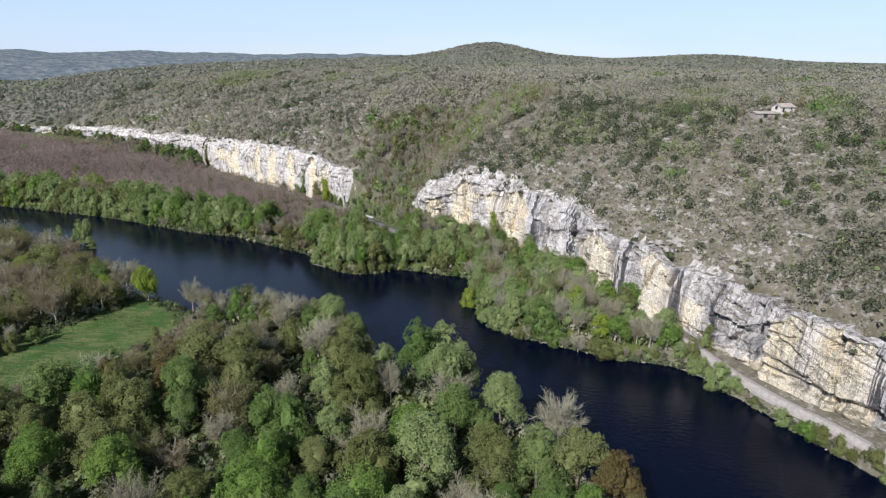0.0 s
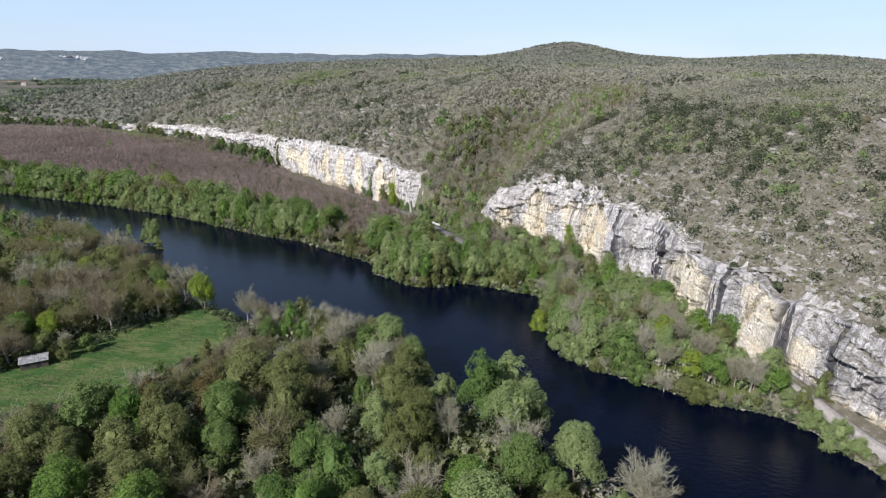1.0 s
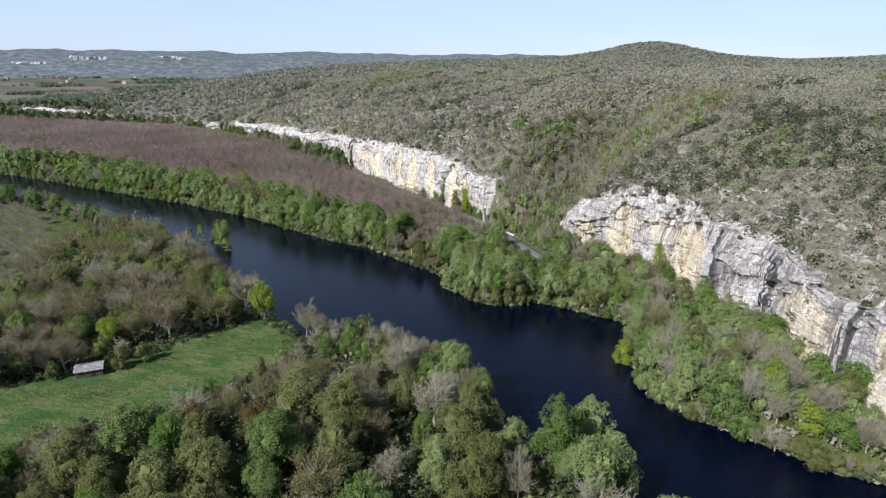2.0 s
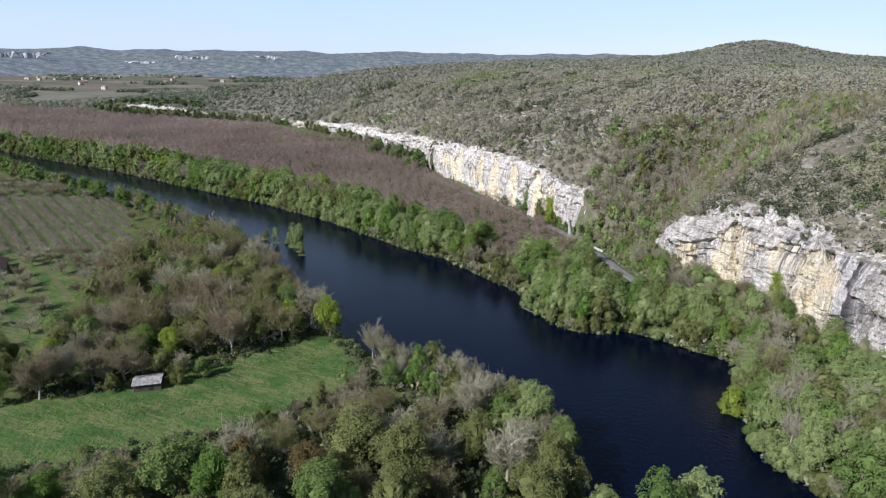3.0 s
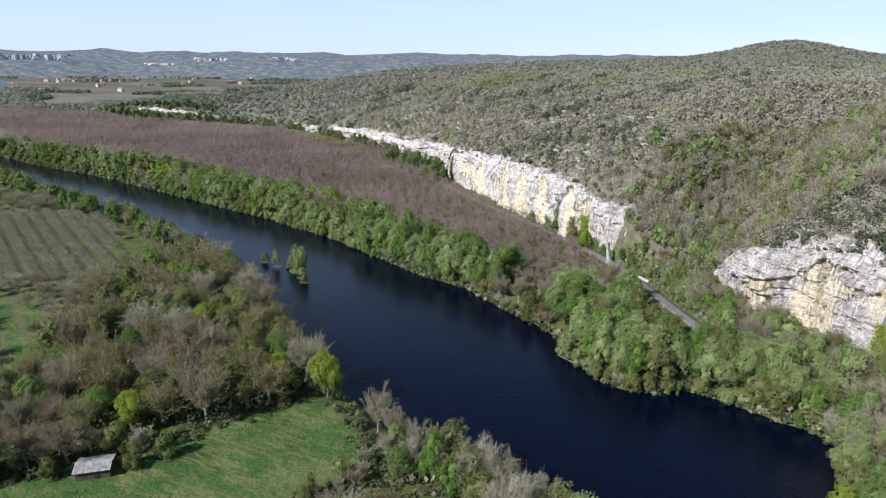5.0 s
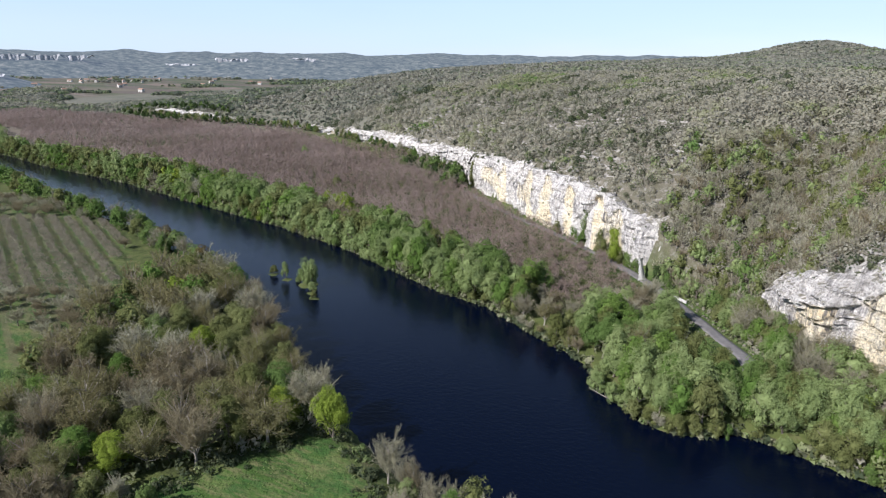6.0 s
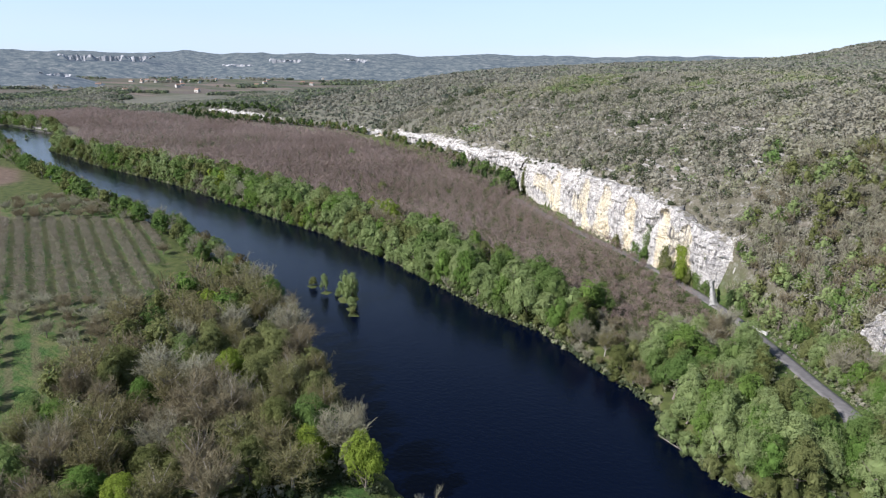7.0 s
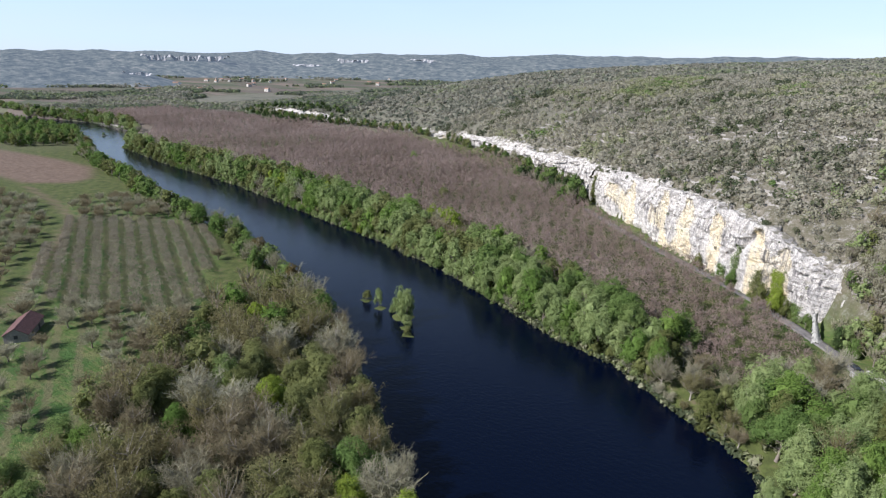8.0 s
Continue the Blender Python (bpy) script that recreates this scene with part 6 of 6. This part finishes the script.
# ---------------- buildings ----------------
def building(name, at, turn, length, width, wall, ridge, wall_mat, roof_mat, label, openings=(), category="house"):
    """A gabled building. openings: side (0 to 3), how far along, width, height, sill."""
    z = float(np.min(ground_z(*at)))
    root = thing(name, (*at, z), label, category, turn=turn)
    bm = bmesh.new()
    l, w = length / 2, width / 2
    pts = [(-l, -w, -1.5), (l, -w, -1.5), (l, w, -1.5), (-l, w, -1.5), (-l, -w, wall), (l, -w, wall), (l, w, wall), (-l, w, wall), (-l, 0, ridge), (l, 0, ridge)]
    v = [bm.verts.new(p) for p in pts]
    for f in ((0, 1, 5, 4), (2, 3, 7, 6), (1, 2, 6, 9, 5), (3, 0, 4, 8, 7), (4, 5, 9, 8), (6, 7, 8, 9)):
        bm.faces.new([v[k] for k in f])
    part("wall", bm, wall_mat, root)
    slope = math.degrees(math.atan2(ridge - wall, w))
    run = math.hypot(ridge - wall, w) + 0.5
    for side in (-1, 1):
        bm = bmesh.new()
        m = pose(0, side * (w / 2 + 0.2), (wall + ridge) / 2 + 0.06, -side * slope, 0, 0)
        waves = np.arange(-length / 2 - 0.45, length / 2 + 0.46, 0.3)          # ribbed sheet or tile rows
        rings = [[bm.verts.new(m @ Vector((k, y, z))) for y, z in ((-run / 2, -0.08), (run / 2, -0.08), (run / 2, 0.07 + 0.07 * (n % 2)), (-run / 2, 0.07 + 0.07 * (n % 2)))]
                 for n, k in enumerate(waves)]
        for one, two in zip(rings, rings[1:]):
            for n in range(4):
                bm.faces.new((one[n], one[(n + 1) % 4], two[(n + 1) % 4], two[n]))
        bm.faces.new(rings[0])
        bm.faces.new(rings[-1][::-1])
        bmesh.ops.recalc_face_normals(bm, faces=bm.faces[:])
        part("roof_slope", bm, roof_mat, root)
    part("ridge_cap", box(bmesh.new(), (length + 1.0, 0.4, 0.2), (0, 0, ridge + 0.16), 0, 0.04), roof_mat, root)
    for side, along_wall, ow, oh, sill in openings:
        at_wall = [(along_wall, -w - 0.02), (l + 0.02, along_wall), (along_wall, w + 0.02), (-l - 0.02, along_wall)][side]
        bm = box(bmesh.new(), (ow, 0.12, oh), (at_wall[0], at_wall[1], sill + oh / 2), 90 * (side % 2))
        piece = part("door" if sill == 0 else "window", bm, DARK_GAP, root)
        part("frame", box(bmesh.new(), (ow + 0.3, 0.2, 0.18), (at_wall[0], at_wall[1], sill + oh + 0.09), 90 * (side % 2)), WOOD_DARK, piece)
    return root


building("barn", (-311, 244), 142, 17, 8, 3.0, 5.4, STONE_GREY, ROOF_RED, "old stone barn with a dark red roof in the orchard",
         [(1, 0, 2.6, 2.6, 0), (0, 3, 1.4, 2.0, 0), (0, -4, 1.0, 0.9, 1.2), (3, 0, 1.2, 1.2, 1.4)], "barn")
hut = building("hut", (-161, 193), 38, 8, 6, 2.4, 3.1, WOOD_DARK, ROOF_GREY, "small brown hut with a grey sheet roof beside the meadow", [(0, 1, 1.0, 1.8, 0), (0, -2, 0.9, 0.8, 1.0)], "hut")
building("hill_house", (166, 300), 15, 8, 6, 2.2, 3.8, WHITEWASH, ROOF_TAN, "pale hillside house with a low tiled gable roof", [(3, 0, 1.4, 1.6, 1.0), (0, 2, 1.0, 1.2, 1.2), (0, -2.5, 1.0, 2.1, 0)])
building("hill_annex", (155, 297), 8, 10, 4.5, 1.9, 2.7, STONE_GREY, ROOF_TAN, "low stone annex with a tiled roof on the hillside", [(0, 0, 2.0, 1.9, 0)])
building("field_hut", (184, 698), 30, 8, 6, 3.5, 5.0, WHITEWASH, ROOF_TILE, "tiny white house on the wooded plateau", [(0, 0, 1.2, 1.4, 1.0)])
VILLAGE = [(-2030, 1515), (-2120, 1600), (-2076, 1657), (-2000, 1690), (-1916, 1661), (-1488, 1304), (-1687, 1944), (-1748, 1811), (-1843, 2242), (-2172, 1614), (-1629, 1657), (-1916, 1289),
           (-1650, 1199), (-2030, 1570), (-1960, 1620), (-2110, 1530), (-1800, 1500), (-1720, 1420), (-2200, 1760), (-2050, 1850), (-1560, 1850), (-1900, 1980)]
for k, (x, y) in enumerate(VILLAGE):
    building("village_house", (x, y), 37 * k % 180, 13 + k % 4, 8.5, 5 + k % 3, 8 + k % 3, WHITEWASH, ROOF_TILE, "small distant house with pale walls and a tiled roof", [(0, 2, 1.4, 1.6, 1.5), (0, -2, 1.4, 2.2, 0)])


# bushes close round the hillside house
for x, y, leaf, height in [(176, 303, "twig_brown", 5.5), (180, 299, "dark", 4.5), (148, 303, "twig_brown", 4), (170, 309, "twig_brown", 5), (142, 298, "olive", 3.5), (150, 288, "dark", 2.2), (163, 292, "olive", 2.8), (169, 293, "twig_brown", 3.2), (158, 290, "dark", 2.4)]:
    tree(x, y, "bush", leaf, height, LOOKS[leaf].replace("tree", "bush") + " beside the hillside house", "bush", wide=0.8)


# ---------------- white rock far up the valley ----------------
def far_scarp(name, a, b, low, high, label):
    (ax, ay), (bx, by) = a, b
    length = math.hypot(bx - ax, by - ay)
    s = np.arange(0, length, 3.0)
    tx, ty = (bx - ax) / length, (by - ay) / length
    rows = []
    crest = high - (high - low) * (0.3 * vnoise(s / 17 + low, s * 0) + 0.12 * vnoise(s / 5, s * 0 + 2))
    drop = (high - low) * np.clip(np.sin(s / length * np.pi) * 2.2, 0.25, 1) * (0.25 + 0.6 * vnoise(s / 13 + high, s * 0 + 3)) * ease(0.12, 0.35, vnoise(s / 40 + low, s * 0 + 8))
    for f in np.linspace(0, 1, 8):
        out = 13 * fbm(s / 12, f * 0.5 + s * 0, 4) - 6 * f
        z = crest - drop * (1 - f)
        rows.append(np.stack([ax + tx * s + ty * out, ay + ty * s - tx * out, z], 1))
    rows.append(rows[-1] + np.array([-ty * 9, tx * 9, -5.0]))
    return tagged(new(name, mesh_np(name, np.array(rows).reshape(-1, 3), grid_faces(len(rows), len(s)), WHITE_ROCK)), label, "cliff", kind="structure")


far_scarp("cliff_6", (-2690, 1610), (-2500, 1920), 68, 103, "long pale cliff on a distant hill")
far_scarp("cliff_7", (-2330, 2130), (-2190, 2280), 52, 74, "low white cliff on a distant hill")
far_scarp("cliff_8", (-2190, 2280), (-2085, 2380), 54, 106, "white cliff on a distant hill")
far_scarp("cliff_9", (-1935, 2508), (-1850, 2576), 78, 106, "white quarry face on a distant hill")
far_scarp("cliff_10", (-2015, 1175), (-1980, 1250), 26, 52, "small white quarry face on a low hill")


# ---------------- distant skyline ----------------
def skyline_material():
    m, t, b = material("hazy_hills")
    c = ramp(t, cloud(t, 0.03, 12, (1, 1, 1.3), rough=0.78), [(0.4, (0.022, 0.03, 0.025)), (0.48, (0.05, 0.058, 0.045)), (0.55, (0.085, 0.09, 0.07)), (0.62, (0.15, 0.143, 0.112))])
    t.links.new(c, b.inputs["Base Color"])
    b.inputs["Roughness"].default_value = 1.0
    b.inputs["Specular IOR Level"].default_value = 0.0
    # distance haze added as a faint blue glow of the hills
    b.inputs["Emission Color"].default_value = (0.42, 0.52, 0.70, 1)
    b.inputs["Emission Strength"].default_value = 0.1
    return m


def skyline(name, near, far, crest, azimuths, lumps, label):
    az = np.radians(np.arange(azimuths[0], azimuths[1], 0.12))
    rows = []
    for f in np.linspace(0, 1, 9):
        r = near + (far - near) * f
        high = np.interp(np.degrees(az), *crest) * ease(0, 1, f) ** 0.7
        high = high * (0.93 + lumps * fbm(np.degrees(az) / 2.4 + near, f * 2 + az * 0, 5)) + 4
        rows.append(np.stack([np.sin(az) * r, np.cos(az) * r, high], 1))
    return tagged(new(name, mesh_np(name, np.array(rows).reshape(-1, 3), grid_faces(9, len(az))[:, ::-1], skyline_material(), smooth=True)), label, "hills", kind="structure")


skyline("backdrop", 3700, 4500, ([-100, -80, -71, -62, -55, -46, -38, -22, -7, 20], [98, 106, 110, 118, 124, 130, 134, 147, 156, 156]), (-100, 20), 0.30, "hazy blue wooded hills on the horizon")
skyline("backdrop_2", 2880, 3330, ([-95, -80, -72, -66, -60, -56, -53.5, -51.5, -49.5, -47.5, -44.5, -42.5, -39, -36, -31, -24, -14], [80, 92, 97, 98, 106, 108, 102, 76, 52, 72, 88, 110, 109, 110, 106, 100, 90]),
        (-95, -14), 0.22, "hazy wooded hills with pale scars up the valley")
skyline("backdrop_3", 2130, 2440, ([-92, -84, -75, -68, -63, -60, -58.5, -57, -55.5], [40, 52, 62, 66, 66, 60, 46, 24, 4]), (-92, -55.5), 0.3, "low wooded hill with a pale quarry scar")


# ---------------- car on the lane ----------------
CAR_PAINT, CAR_GLASS, TYRE = plain("dark_car_paint", (0.02, 0.021, 0.024), 0.25, 0.1), plain("car_glass", (0.03, 0.035, 0.04), 0.08, 0.1), plain("tyre_rubber", (0.02, 0.02, 0.02), 0.9, 0.1)


def car(at, turn):
    z = float(np.interp(at[1], [k[1] for k in road_at], [k[2] for k in road_at]))
    root = thing("car", (*at, z), "small dark hatchback car on the lane by the bridge", "car", turn=turn)
    bm = box(bmesh.new(), (4.0, 1.7, 0.62), (0, 0, 0.58), 0, 0.14)
    part("body", bm, CAR_PAINT, root)
    bm = bmesh.new()
    low = [(-1.9, -0.78, 0.86), (0.95, -0.78, 0.86), (0.95, 0.78, 0.86), (-1.9, 0.78, 0.86)]
    high = [(-1.45, -0.62, 1.45), (0.15, -0.62, 1.45), (0.15, 0.62, 1.45), (-1.45, 0.62, 1.45)]
    v = [bm.verts.new(p) for p in low + high]
    for f in ((4, 5, 6, 7), (0, 1, 5, 4), (1, 2, 6, 5), (2, 3, 7, 6), (3, 0, 4, 7)):
        bm.faces.new([v[k] for k in f])
    part("windows", bm, CAR_GLASS, root, "dark car windows")
    part("roof", box(bmesh.new(), (1.6, 1.22, 0.06), (-0.65, 0, 1.46), 0, 0.02), CAR_PAINT, root)
    for x in (-1.25, 1.25):
        for y in (-0.8, 0.8):
            bm = bmesh.new()
            bmesh.ops.create_cone(bm, cap_ends=True, segments=14, radius1=0.31, radius2=0.31, depth=0.2, matrix=pose(x, y, 0.31, 90, 0, 0))
            part("wheel", bm, TYRE, root)
    return root


car((-54.5, 408.0), 122)
